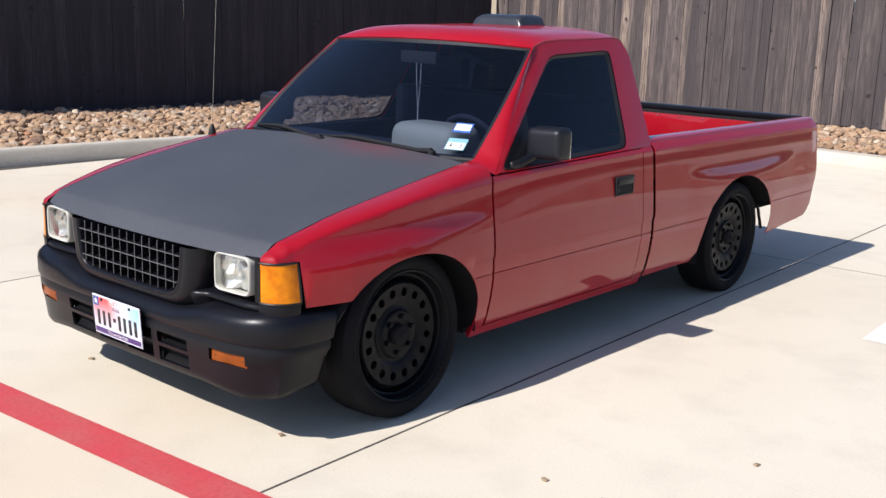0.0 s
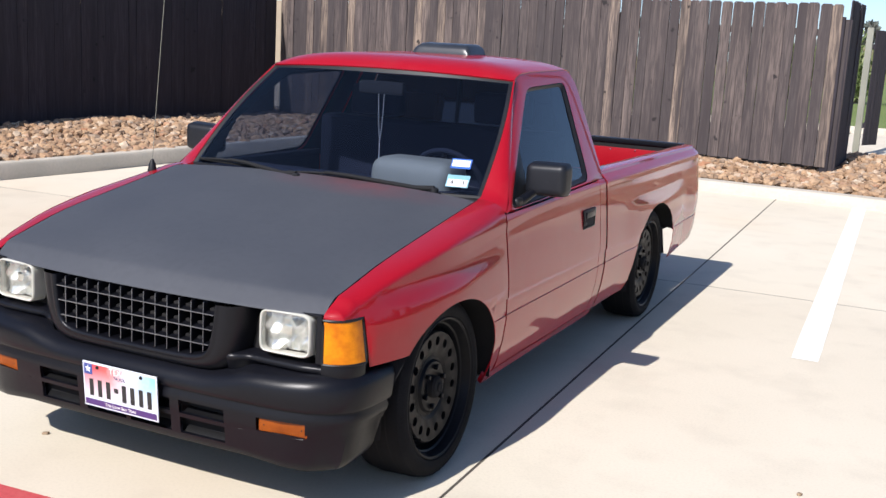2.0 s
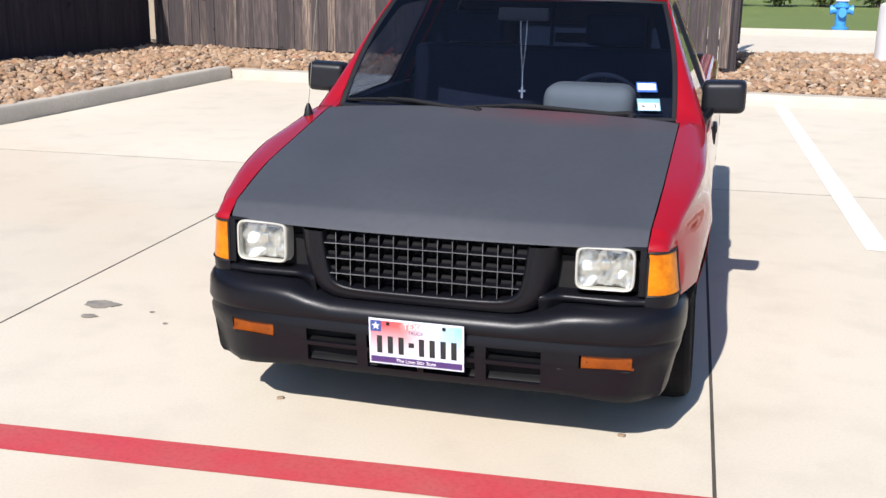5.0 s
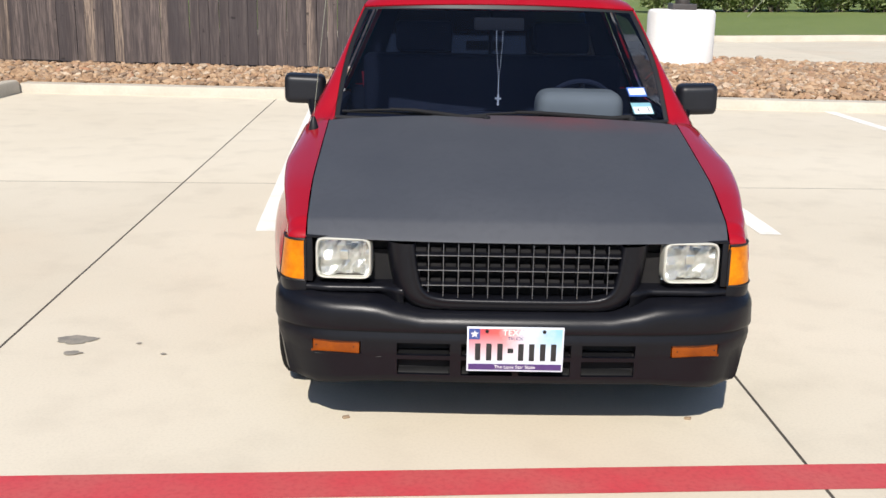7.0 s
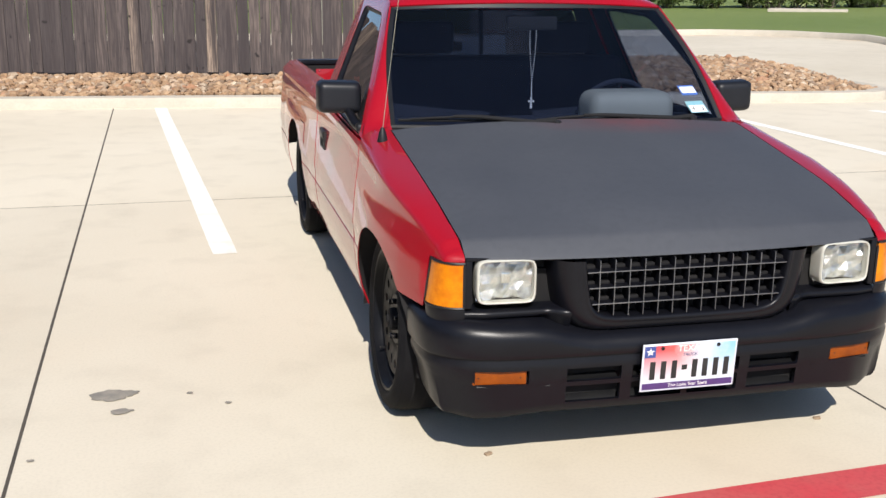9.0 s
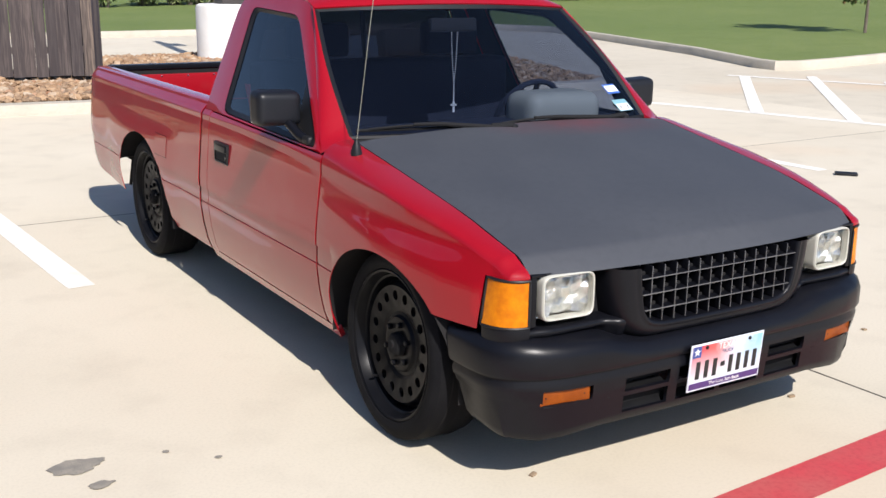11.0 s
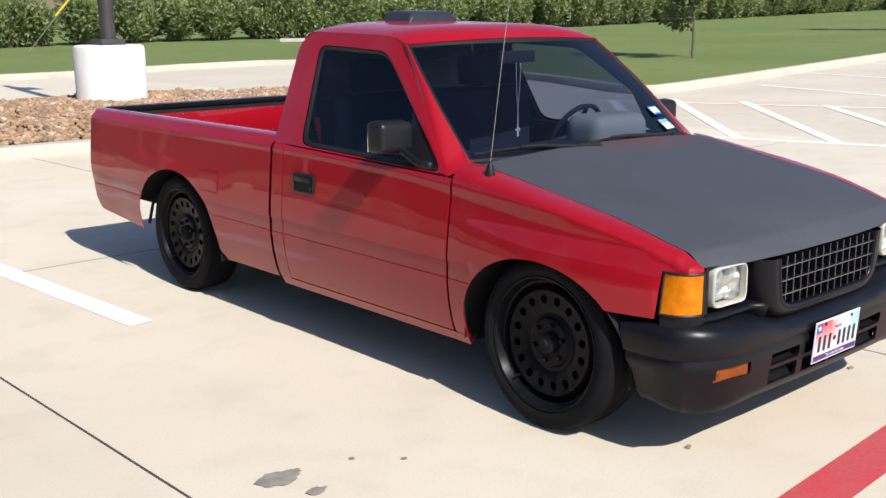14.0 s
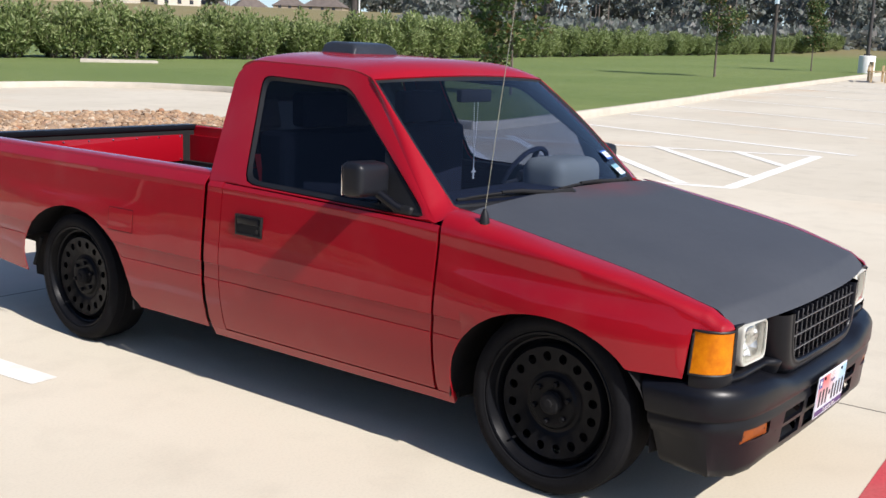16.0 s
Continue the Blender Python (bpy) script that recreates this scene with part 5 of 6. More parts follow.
# stickers inside the screen
STICK_W = mottled("sticker_white", (0.75, 0.77, 0.78), (0.7, 0.72, 0.74), 20, 0.4)
STICK_T = mottled("sticker_teal", (0.16, 0.34, 0.42), (0.20, 0.38, 0.42), 20, 0.4)
STICK_B = mottled("sticker_blue", (0.03, 0.10, 0.42), (0.04, 0.12, 0.4), 20, 0.4)
tilt = math.degrees(math.atan2(1.322 - 0.905, 0.985 - 0.475))
for nm, cx, v, w, h, cols in (("registration_sticker", 0.562, 0.228, 0.080, 0.054, (STICK_B, STICK_W)), ("inspection_sticker", 0.578, 0.097, 0.088, 0.064, (STICK_T, STICK_W))):
    st = new(nm)
    st.parent = truck
    hw = screen_half(v)
    yb = 0.525 + 0.467 * v - (0.100 - 0.038 * v) * (1 - (cx / hw) ** 2)
    zb = 0.908 + 0.422 * v + 0.014 * math.sin(math.pi * v) + 0.018 * (1 - (cx / hw) ** 2) * v
    st.matrix_basis = pose(cx, yb - 0.007, zb + 0.005, tilt, 0, 13)
    flat0 = bmesh.new()
    flat0.faces.new([flat0.verts.new(p) for p in ((-w / 2, -h / 2, 0), (w / 2, -h / 2, 0), (w / 2, h / 2, 0), (-w / 2, h / 2, 0))])
    part("backing", flat0, cols[0], st, thick=0.0005)
    f1 = bmesh.new()
    z0, z1 = (-h / 2 + 0.010, h / 2 - 0.009) if nm[0] == "r" else (-h / 2 + 0.003, h / 2 - 0.024)
    f1.faces.new([f1.verts.new(p) for p in ((-w / 2 + 0.005, z0, 0.001), (w / 2 - 0.005, z0, 0.001), (w / 2 - 0.005, z1, 0.001), (-w / 2 + 0.005, z1, 0.001))])
    part("field", f1, cols[1], st, thick=0.0005)
    lettering("11 12" if nm[0] == "r" else "4   3", 0.022 if nm[0] == "r" else 0.034, pose(0, (z0 + z1) / 2, 0.0018), INK if nm[0] != "r" else STICK_B, st)


# ---- rock beds ----
def bed_height(x, y):
    """Height of the stony beds, or None outside them."""
    kx = curve_at([(-14, -6.1), (1.7, -5.96), (5.0, -5.71), (9.0, -5.55)], y)
    back = curve_at([(-5.4, 9.62), (-2.3, 9.38), (0.5, 9.14), (2.5, 9.04), (6.6, 8.72), (7.6, 8.9)], x)
    mound = 0.05 * noise.noise((x * 0.6, y * 0.6, 0)) + 0.025 * noise.noise((x * 2, y * 2, 3))
    if -8.3 < x < kx and -10 < y < 12.2:
        return 0.13 + 0.09 * min(1, (kx - x) / 1.4) + mound
    if -6.2 < x < 1.1 and back < y < 12.2:
        return 0.11 + 0.075 * min(1, (y - back) / 1.4) + mound * 0.7
    if 1.0 < x < 7.62 and back < y < curve_at([(1.0, 13.6), (3.0, 14.1), (6.2, 13.7), (7.6, 12.4)], x):
        return 0.10 + 0.13 * min(1, (y - back) / 1.4) + mound
    return None


def bed_skin():
    verts, faces, index = [], [], {}
    step = 0.3
    for i in range(-29, 27):
        for j in range(-34, 47):
            x, y = i * step, j * step
            q = [(i, j), (i + 1, j), (i + 1, j + 1), (i, j + 1)]
            hs = [bed_height(a * step, b * step) for a, b in q]
            if sum(h is not None for h in hs) < 2:
                continue
            f = []
            for (a, b), h in zip(q, hs):
                if (a, b) not in index:
                    index[a, b] = len(verts)
                    verts.append((a * step, b * step, -0.30 if h is None else h - 0.045))
                f.append(index[a, b])
            faces.append(f)
    return joined("rock_bed", verts, faces, SOIL, True)


rock_bed = tagged(new("rock_bed", bed_skin()), "brown stony soil under the loose rock", "rock bed", kind="structure")


BACK_EDGE = [(-5.4, 9.62), (-2.3, 9.38), (0.5, 9.14), (2.5, 9.04), (6.6, 8.72), (7.6, 8.9)]
LOOSE = []


def stones():
    """Loose rock heaped over the beds: each stone a dented lump of its own."""
    base = bmesh.new()
    bmesh.ops.create_icosphere(base, subdivisions=1, radius=1)
    bv = np.array([v.co[:] for v in base.verts])
    bf = [[v.index for v in f.verts] for f in base.faces]
    base.free()
    rng = np.random.RandomState(4)
    verts, faces = [], []
    step = 0.078
    n = 0
    for i in range(int(-8.5 / step), int(7.6 / step)):
        for j in range(int(-1.5 / step), int(13.9 / step)):
            x, y = (i + rng.uniform(-0.5, 0.5)) * step, (j + rng.uniform(-0.5, 0.5)) * step
            if x < -5.5 and y < -1.2:
                continue
            h = bed_height(x, y)
            if h is None:
                continue
            edge = curve_at(BACK_EDGE, x)
            if -5.3 < x < 5.0 and edge < y < edge + 0.20 and len(LOOSE) < 300:
                LOOSE.append((x, y, h))
                continue
            r = rng.uniform(0.028, 0.062) * (1.35 if rng.rand() < 0.08 else 1)
            s = np.array([r * rng.uniform(0.8, 1.35), r * rng.uniform(0.8, 1.2), r * rng.uniform(0.5, 0.9)])
            a = rng.uniform(0, 6.28)
            p = bv * (1 + rng.uniform(-0.22, 0.22, (len(bv), 1))) * s
            tx = rng.uniform(-0.5, 0.5)
            p = np.stack([p[:, 0], p[:, 1] * math.cos(tx) - p[:, 2] * math.sin(tx), p[:, 1] * math.sin(tx) + p[:, 2] * math.cos(tx)], 1)
            p = np.stack([p[:, 0] * math.cos(a) - p[:, 1] * math.sin(a) + x, p[:, 0] * math.sin(a) + p[:, 1] * math.cos(a) + y, p[:, 2] + h - 0.02 + rng.uniform(-0.01, 0.025)], 1)
            k = len(verts)
            verts.extend(map(tuple, p))
            faces.extend([[q + k for q in f] for f in bf])
            n += 1
    return joined("loose_rocks", verts, faces, ROCK)


tagged(new("loose_rocks", stones()), "tan and cream broken rock heaped along the fence", "rocks", kind="stuff")


# ---- plants ----
def leaf_cloud(rng, centres, radii, count, length, width, droop=0.0, up=0.3):
    """Verts and faces of many small folded leaves scattered through clumps."""
    verts, faces = [], []
    centres, radii = np.array(centres), np.array(radii)
    w = radii ** 2
    pick = rng.choice(len(centres), count, p=w / w.sum())
    for c in pick:
        d = rng.normal(size=3)
        d /= np.linalg.norm(d)
        p = centres[c] + d * radii[c] * rng.uniform(0.35, 1.0) ** 0.6
        ax = d + rng.normal(size=3) * 0.7 + np.array([0, 0, up - droop])
        ax /= np.linalg.norm(ax)
        side = np.cross(ax, rng.normal(size=3))
        side /= np.linalg.norm(side)
        l, wd = length * rng.uniform(0.6, 1.2), width * rng.uniform(0.7, 1.2)
        nrm = np.cross(ax, side)
        k = len(verts)
        verts += [tuple(p), tuple(p + ax * l * 0.5 + side * wd), tuple(p + ax * l + nrm * l * 0.12), tuple(p + ax * l * 0.5 - side * wd)]
        faces += [(k, k + 1, k + 2, k + 3)]
    return verts, faces


SHRUB_LEAF = leaf_material("oleander_leaf", [(0.0, (0.12, 0.17, 0.05)), (0.4, (0.20, 0.255, 0.085)), (0.75, (0.27, 0.32, 0.12)), (1.0, (0.35, 0.38, 0.18))])
TREE_LEAF = leaf_material("oak_leaf", [(0.0, (0.055, 0.095, 0.028)), (0.5, (0.10, 0.155, 0.045)), (0.75, (0.145, 0.175, 0.06)), (1.0, (0.27, 0.15, 0.07))])
# Distance haze is mixed into these pale grey-green leaf tones.
HAZED_LEAF = leaf_material("hazed_leaf", [(0.0, (0.15, 0.175, 0.155)), (0.5, (0.18, 0.20, 0.172)), (0.85, (0.21, 0.215, 0.19)), (1.0, (0.25, 0.225, 0.205))])
BARK = mottled("grey_bark", (0.16, 0.13, 0.10), (0.10, 0.08, 0.06), 8, 0.95, 0.4, bump_scale=40, bump_dist=0.01)
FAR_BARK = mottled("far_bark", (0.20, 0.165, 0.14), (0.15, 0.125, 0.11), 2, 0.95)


def shrub(seed):
    rng = np.random.RandomState(seed)
    ob = thing("shrub", Matrix(), "tall green oleander shrub in the hedge behind the lawn", "shrub", "hedge shrubs")
    cs, rs = [], []
    stems = bmesh.new()
    for k in range(15):
        a, r = rng.uniform(0, 6.28), rng.uniform(0.1, 1.15)
        h = rng.uniform(0.9, 2.15) * (1 - 0.25 * r)
        tip = (r * 1.05 * math.cos(a), r * 1.05 * math.sin(a), h)
        add_to(stems, tube([(0.15 * math.cos(a), 0.15 * math.sin(a), -0.1), (tip[0] * 0.6, tip[1] * 0.6, h * 0.55), tip], 0.02, 5, (1, 0.7, 0.3)))
        for q in (0.35, 0.6, 0.85, 1.0):
            cs.append((tip[0] * q, tip[1] * q, h * q + 0.05))
            rs.append(rng.uniform(0.2, 0.42))
    part("stem", stems, BARK, ob)
    v, f = leaf_cloud(rng, cs, rs, 2600, 0.24, 0.045, up=0.95)
    lv = new("foliage", joined("foliage", v, f, SHRUB_LEAF))
    lv.parent = ob
    return ob


HEDGE = [(-4, 46.5), (3, 47), (12, 48.5), (20, 48), (27, 44.5), (36, 43.0), (48, 42), (62, 43.5), (78, 45.5), (96, 47), (118, 47), (150, 46)]
kinds = [shrub(s) for s in (1, 2, 3, 4)]
rng = np.random.RandomState(9)
spots = []
for (xa, ya), (xb, yb) in zip(HEDGE, HEDGE[1:]):
    n = max(1, int(math.hypot(xb - xa, yb - ya) / (2.1 if xb < 13 else 1.25 if xb < 45 else 1.7)))
    for k in range(n):
        spots.append((xa + (xb - xa) * k / n + rng.uniform(-0.4, 0.4), ya + (yb - ya) * k / n + rng.uniform(-0.6, 0.6)))
        if xb > 13:
            spots.append((spots[-1][0] + 0.8, spots[-1][1] + 1.8))
for i, (x, y) in enumerate(spots):
    s = rng.uniform(0.95, 1.3) * (1.06 if x < 60 else 0.9)
    src = kinds[i % 4]
    m = pose(x, y, field(x, y) + 0.02, 0, 0, rng.uniform(0, 360)) @ Matrix.Diagonal((s, s, s, 1))
    if i < 4:
        src.matrix_basis = m
    else:
        copy_thing(src, m @ Matrix.Diagonal([1 / v for v in src.scale] + [1]))


def lawn_tree(x, y, height, spread, seed, label, clear=0.3):
    rng = np.random.RandomState(seed)
    ob = thing("tree", pose(x, y, field(x, y)), label, "tree", "lawn trees")
    wood = tube([(0, 0, -0.2), (0.03, 0.02, height * 0.2), (-0.03, 0.04, height * 0.5), (0.04, 0, height * 0.8), (0.02, 0.02, height * 0.97)], 0.010 * height ** 0.9, 8, (1.3, 1, 0.75, 0.45, 0.15))
    cs, rs = [], []
    for k in range(26):
        q = rng.uniform(clear, 0.93)
        a = rng.uniform(0, 6.28)
        reach = spread * rng.uniform(0.55, 1.0) * math.sin(math.pi * min(1, (q - clear + 0.12) / (1.08 - clear))) ** 0.7
        tip = (reach * math.cos(a), reach * math.sin(a), height * q + reach * rng.uniform(0.1, 0.55))
        add_to(wood, tube([(0, 0, height * q), (tip[0] * 0.5, tip[1] * 0.5, height * q + (tip[2] - height * q) * 0.35), tip], 0.018, 5, (1, 0.7, 0.3)))
        for f in (0.45, 0.75, 1.0):
            cs.append((tip[0] * f, tip[1] * f, height * q + (tip[2] - height * q) * f))
            rs.append(rng.uniform(0.13, 0.27) * spread)
    part("trunk", wood, BARK, ob)
    v, f = leaf_cloud(rng, cs, rs, 3400, 0.16, 0.06)
    lv = new("crown", joined("crown", v, f, TREE_LEAF))
    lv.parent = ob
    return ob


lawn_tree(22.1, 15.6, 4.3, 1.25, 21, "young leafy oak with some browned leaves on the lawn", 0.20)
lawn_tree(44.4, 18.9, 6.0, 1.45, 22, "young dark green oak standing on the lawn", 0.24)
lawn_tree(62.6, 20.4, 4.6, 1.0, 23, "slim young tree on the lawn near the lot", 0.3)


def far_woods():
    """Pines and brush along the skyline."""
    rng = np.random.RandomState(31)
    verts, faces = [], []
    wv, wf = [], []
    for k in range(440):
        if k < 230:
            az, d = rng.uniform(-2, 39), rng.uniform(190, 290)
            h = rng.uniform(9, 17) if az > 8 else rng.uniform(6, 11)
            if az > 33:
                h *= 0.62
        else:
            az, d = rng.uniform(39, 116), rng.uniform(400, 520)
            h = rng.uniform(6, 13) if az < 66 else rng.uniform(10, 18)
            if 44 < az < 49:
                continue
        x, y = -3 + d * math.cos(radians(az)), -2 + d * math.sin(radians(az))
        z = field(x, y)
        pine = rng.rand() < 0.55
        sc = d / 230
        k0 = len(wv)
        w = 0.16 * sc
        for dx, dy in ((-w, 0), (0, -w), (w, 0), (0, w)):
            wv.append((x + dx, y + dy, z - 1))
        wv.append((x, y, z + h))
        wf += [(k0, k0 + 1, k0 + 4), (k0 + 1, k0 + 2, k0 + 4), (k0 + 2, k0 + 3, k0 + 4), (k0 + 3, k0, k0 + 4)]
        if pine:
            cs = [(x + rng.uniform(-1.1, 1.1), y + rng.uniform(-1.1, 1.1), z + h * rng.uniform(0.62, 1.0)) for _ in range(6)]
            rs = [rng.uniform(0.7, 1.3) for _ in cs]
            cnt = 150
        else:
            h2 = h * 0.72
            cs = [(x + rng.uniform(-2.2, 2.2), y + rng.uniform(-2.2, 2.2), z + h2 * rng.uniform(0.15, 0.95)) for _ in range(9)]
            rs = [rng.uniform(1.2, 2.2) for _ in cs]
            cnt = 260
        v, f = leaf_cloud(rng, cs, rs, cnt, 1.35 * sc, 0.52 * sc)
        o = len(verts)
        verts += v
        faces += [tuple(i + o for i in q) for q in f]
    # low brush at the feet of the woods
    for k in range(900):
        az, d = rng.uniform(-2, 40), rng.uniform(165, 215)
        x, y = -3 + d * math.cos(radians(az)), -2 + d * math.sin(radians(az))
        z = field(x, y)
        v, f = leaf_cloud(rng, [(x, y, z + 0.8), (x + 1.4, y, z + 0.7)], [1.7, 1.5], 40, 1.2, 0.5)
        o = len(verts)
        verts += v
        faces += [tuple(i + o for i in q) for q in f]
    return joined("far_woods", verts, faces, HAZED_LEAF), joined("far_trunks", wv, wf, FAR_BARK)


fw, ft = far_woods()
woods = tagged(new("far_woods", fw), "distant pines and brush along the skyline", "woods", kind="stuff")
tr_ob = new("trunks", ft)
tr_ob.parent = woods

# ---- far houses ----
BRICK = mottled("pale_house_wall", (0.40, 0.33, 0.24), (0.34, 0.27, 0.19), 0.5, 0.9, 0.2)
ROOFING = mottled("brown_shingle_roof", (0.12, 0.098, 0.085), (0.16, 0.13, 0.11), 0.6, 0.9, 0.3)
CREAM_WALL = mottled("cream_house_wall", (0.62, 0.57, 0.48), (0.54, 0.49, 0.40), 0.5, 0.9, 0.15)
RED_WALL = mottled("red_brick_wall", (0.36, 0.13, 0.09), (0.30, 0.11, 0.08), 0.5, 0.9, 0.2)
PANE = mottled("dark_window", (0.03, 0.035, 0.04), (0.05, 0.05, 0.06), 2, 0.2)


def house(az, d, w, dep, wall_h, roof_h, turn, label, wall=None, lift=0.0, hip=0.35):
    x, y = -3.5 + d * math.cos(radians(az)), -2 + d * math.sin(radians(az))
    ob = thing("house", pose(x, y, field(x, y) + lift, 0, 0, az - 90 + turn), label, "house", "far houses")
    part("wall", boxed(-w / 2, w / 2, -dep / 2, dep / 2, -4, wall_h), wall or BRICK, ob)
    o = 0.5
    bm = bmesh.new()
    base = [bm.verts.new(p) for p in ((-w / 2 - o, -dep / 2 - o, wall_h), (w / 2 + o, -dep / 2 - o, wall_h), (w / 2 + o, dep / 2 + o, wall_h), (-w / 2 - o, dep / 2 + o, wall_h))]
    r = [bm.verts.new(p) for p in ((-w * (0.5 - hip), 0, wall_h + roof_h), (w * (0.5 - hip), 0, wall_h + roof_h))]
    for q in ((base[0], base[1], r[1], r[0]), (base[1], base[2], r[1]), (base[2], base[3], r[0], r[1]), (base[3], base[0], r[0]), base):
        bm.faces.new(q)
    part("roof", bm, ROOFING, ob)
    for k in (-0.3, 0.0, 0.28):
        part("window", boxed(k * w - 0.6, k * w + 0.6, -dep / 2 - 0.05, -dep / 2 + 0.02, 0.9, 2.2), PANE, ob)
    return ob


house(57.6, 330, 17, 11, 3.2, 4.4, 12, "far tan house with a brown hip roof", lift=-0.8)
house(55.0, 345, 15, 10, 4.0, 4.0, -25, "far cream house with a broad brown roof", CREAM_WALL, lift=-0.6)
house(51.7, 345, 13, 10, 3.6, 3.0, 8, "far cream house with a low brown roof", CREAM_WALL, lift=-0.6)
house(49.9, 420, 12, 10, 2.0, 3.4, -10, "small far house with a brown roof", lift=-1.8)
house(48.0, 430, 13, 10, 2.2, 4.2, 15, "far house with a steep brown roof", lift=-1.8)
house(45.9, 430, 13, 10, 1.8, 3.4, 0, "far low house under a brown roof", lift=0.0)
house(44.0, 400, 15, 10, 2.4, 4.2, -15, "far brown-roofed house near the pole", lift=-1.4)
house(62.8, 300, 13, 10, 3.2, 3.2, 5, "far tan brick house partly behind the hedge", lift=-2.0)
house(66.5, 330, 15, 10, 3.0, 3.6, -8, "far tan brick house behind the hedge", lift=-2.0)
house(16.2, 300, 30, 18, 5.2, 0.3, 4, "far flat-roofed red brick building", RED_WALL, -2.0, 0.02)
# gabled house close behind the back fence, its eave running away from the lot
gh = thing("house", pose(-12.3, 18.2, 0.05), "house with a brown shingle gable roof behind the fence", "house", "far houses")
part("wall", boxed(-4.7, 4.7, -2.6, 2.6, -0.3, 2.15), BRICK, gh)
for q in (1, -1):
    part("roof", grid([[(q * 5.3, y, 2.16), (q * 2.6, y, 3.32), (0.0, y, 4.44)] for y in (-3.0, 3.0)]), ROOFING, gh, thick=0.12)
    part("gutter", boxed(*sorted((q * 5.24, q * 5.36)), -3.0, 3.0, 2.04, 2.17, 0.02), TRIM, gh, "dark gutter along the eave")
part("gable", grid([[(-4.7, y, 2.1), (0, y, 4.3), (4.7, y, 2.1)] for y in (-2.6, -2.59)]), BRICK, gh)
part("gable", grid([[(-4.7, y, 2.1), (0, y, 4.3), (4.7, y, 2.1)] for y in (2.59, 2.6)]), BRICK, gh)

# ---- poles ----
POLE_DARK = mottled("dark_bronze_pole", (0.035, 0.03, 0.028), (0.05, 0.042, 0.038), 3, 0.5)
POLE_WOOD = mottled("grey_pole_wood", (0.075, 0.06, 0.052), (0.05, 0.042, 0.037), 2, 0.9, 0.3)


def lamp_pole(x, y, z, r, h, label):
    ob = thing("lamp_pole", pose(x, y, z), label, "lamp pole", "lot lamp poles")
    part("concrete_base", lathe([(-0.3, r), (h - 0.06, r), (h - 0.02, r - 0.015), (h, r - 0.05), (h, 0)], 40, "Z"), WHITE, ob, "white painted round base")
    part("foot_plate", boxed(-0.19, 0.19, -0.19, 0.19, h, h + 0.09, 0.01), POLE_DARK, ob)
    part("pole", lathe([(h, 0.115), (7.5, 0.085), (7.5, 0)], 20, "Z"), POLE_DARK, ob)
    part("lamp_arm", boxed(-0.04, 0.04, -0.9, 0.0, 7.3, 7.4), POLE_DARK, ob)
    part("lamp_head", boxed(-0.2, 0.2, -1.5, -0.8, 7.25, 7.4, 0.03), POLE_DARK, ob)


lamp_pole(3.5, 13.05, 0.12, 0.525, 0.92, "dark round lamp pole on a round white base")
lamp_pole(63.0, 17.2, field(63, 17.2) + 0.1, 0.48, 0.95, "dark lamp pole on a white base by the far lawn")


def utility_pole(az, d, h, r, label, guard=False, lean=0.0, can=False):
    x, y = -3.5 + d * math.cos(radians(az)), -2 + d * math.sin(radians(az))
    ob = thing("utility_pole", pose(x, y, field(x, y), lean, 0, 0), label, "utility pole", "utility poles")
    part("shaft", tube([(0, 0, -1), (0, 0, h)], r, 10, (1, 0.7)), POLE_WOOD, ob)
    part("crossarm", boxed(-1.1, 1.1, -0.06, 0.06, h - 0.9, h - 0.75), POLE_WOOD, ob)
    if guard:
        part("guard", tube([(0.26, -0.28, -0.5), (0.26, -0.28, h * 0.9)], 0.06, 8), WHITE, ob, "white conduit")
    if can:
        part("transformer", lathe([(4.9, 0), (4.9, 0.22), (5.7, 0.22), (5.75, 0)], 12, "Z"), CHROME, ob)
    return x, y, field(x, y)


a = utility_pole(42.7, 80, 11, 0.28, "dark wooden utility pole with a white conduit", True)
utility_pole(62.1, 118, 10, 0.30, "grey utility pole behind the hedge", True)
b = utility_pole(20.6, 96, 9.5, 0.17, "thin wooden pole with a transformer", False, 0, True)
wire = tagged(new("power_line", mesh_of("power_line", tube([(a[0], a[1], a[2] + 10), ((a[0] + b[0]) / 2, (a[1] + b[1]) / 2, (a[2] + b[2]) / 2 + 6.9), (b[0], b[1], b[2] + 8.6)], 0.035, 5), TRIM)), "black power line sagging between the poles", "power line")

YELLOW = mottled("yellow_sleeve", (0.62, 0.50, 0.05), (0.55, 0.44, 0.05), 6, 0.5)
guy = thing("guy_wire", Matrix(), "steel guy wire with a yellow plastic sleeve by the hedge", "guy wire")
part("wire", tube([(12.2, 39.98, 0.1), (14.75, 38.95, 3.39), (19.9, 36.9, 9.9)], 0.016, 6), GREY, guy)
part("sleeve", tube([(13.25, 39.56, 1.5), (13.93, 39.29, 2.34)], 0.045, 8), YELLOW, guy, "yellow plastic sleeve")

# ---- hydrant, slab on the lawn ----
HYD_BLUE = mottled("blue_hydrant_paint", (0.05, 0.27, 0.62), (0.06, 0.30, 0.66), 6, 0.4)
hyd = thing("fire_hydrant", pose(3.47, 23.5, -0.03) @ Matrix.Diagonal((1.05, 1.05, 1.30, 1)), "blue fire hydrant with a white cap at the lawn's edge", "fire hydrant")
part("barrel", lathe([(-0.1, 0.13), (0.12, 0.13), (0.13, 0.19), (0.17, 0.19), (0.18, 0.12), (0.52, 0.12), (0.53, 0.17), (0.58, 0.17), (0.59, 0.12), (0.64, 0.12), (0.64, 0)], 20, "Z"), HYD_BLUE, hyd)
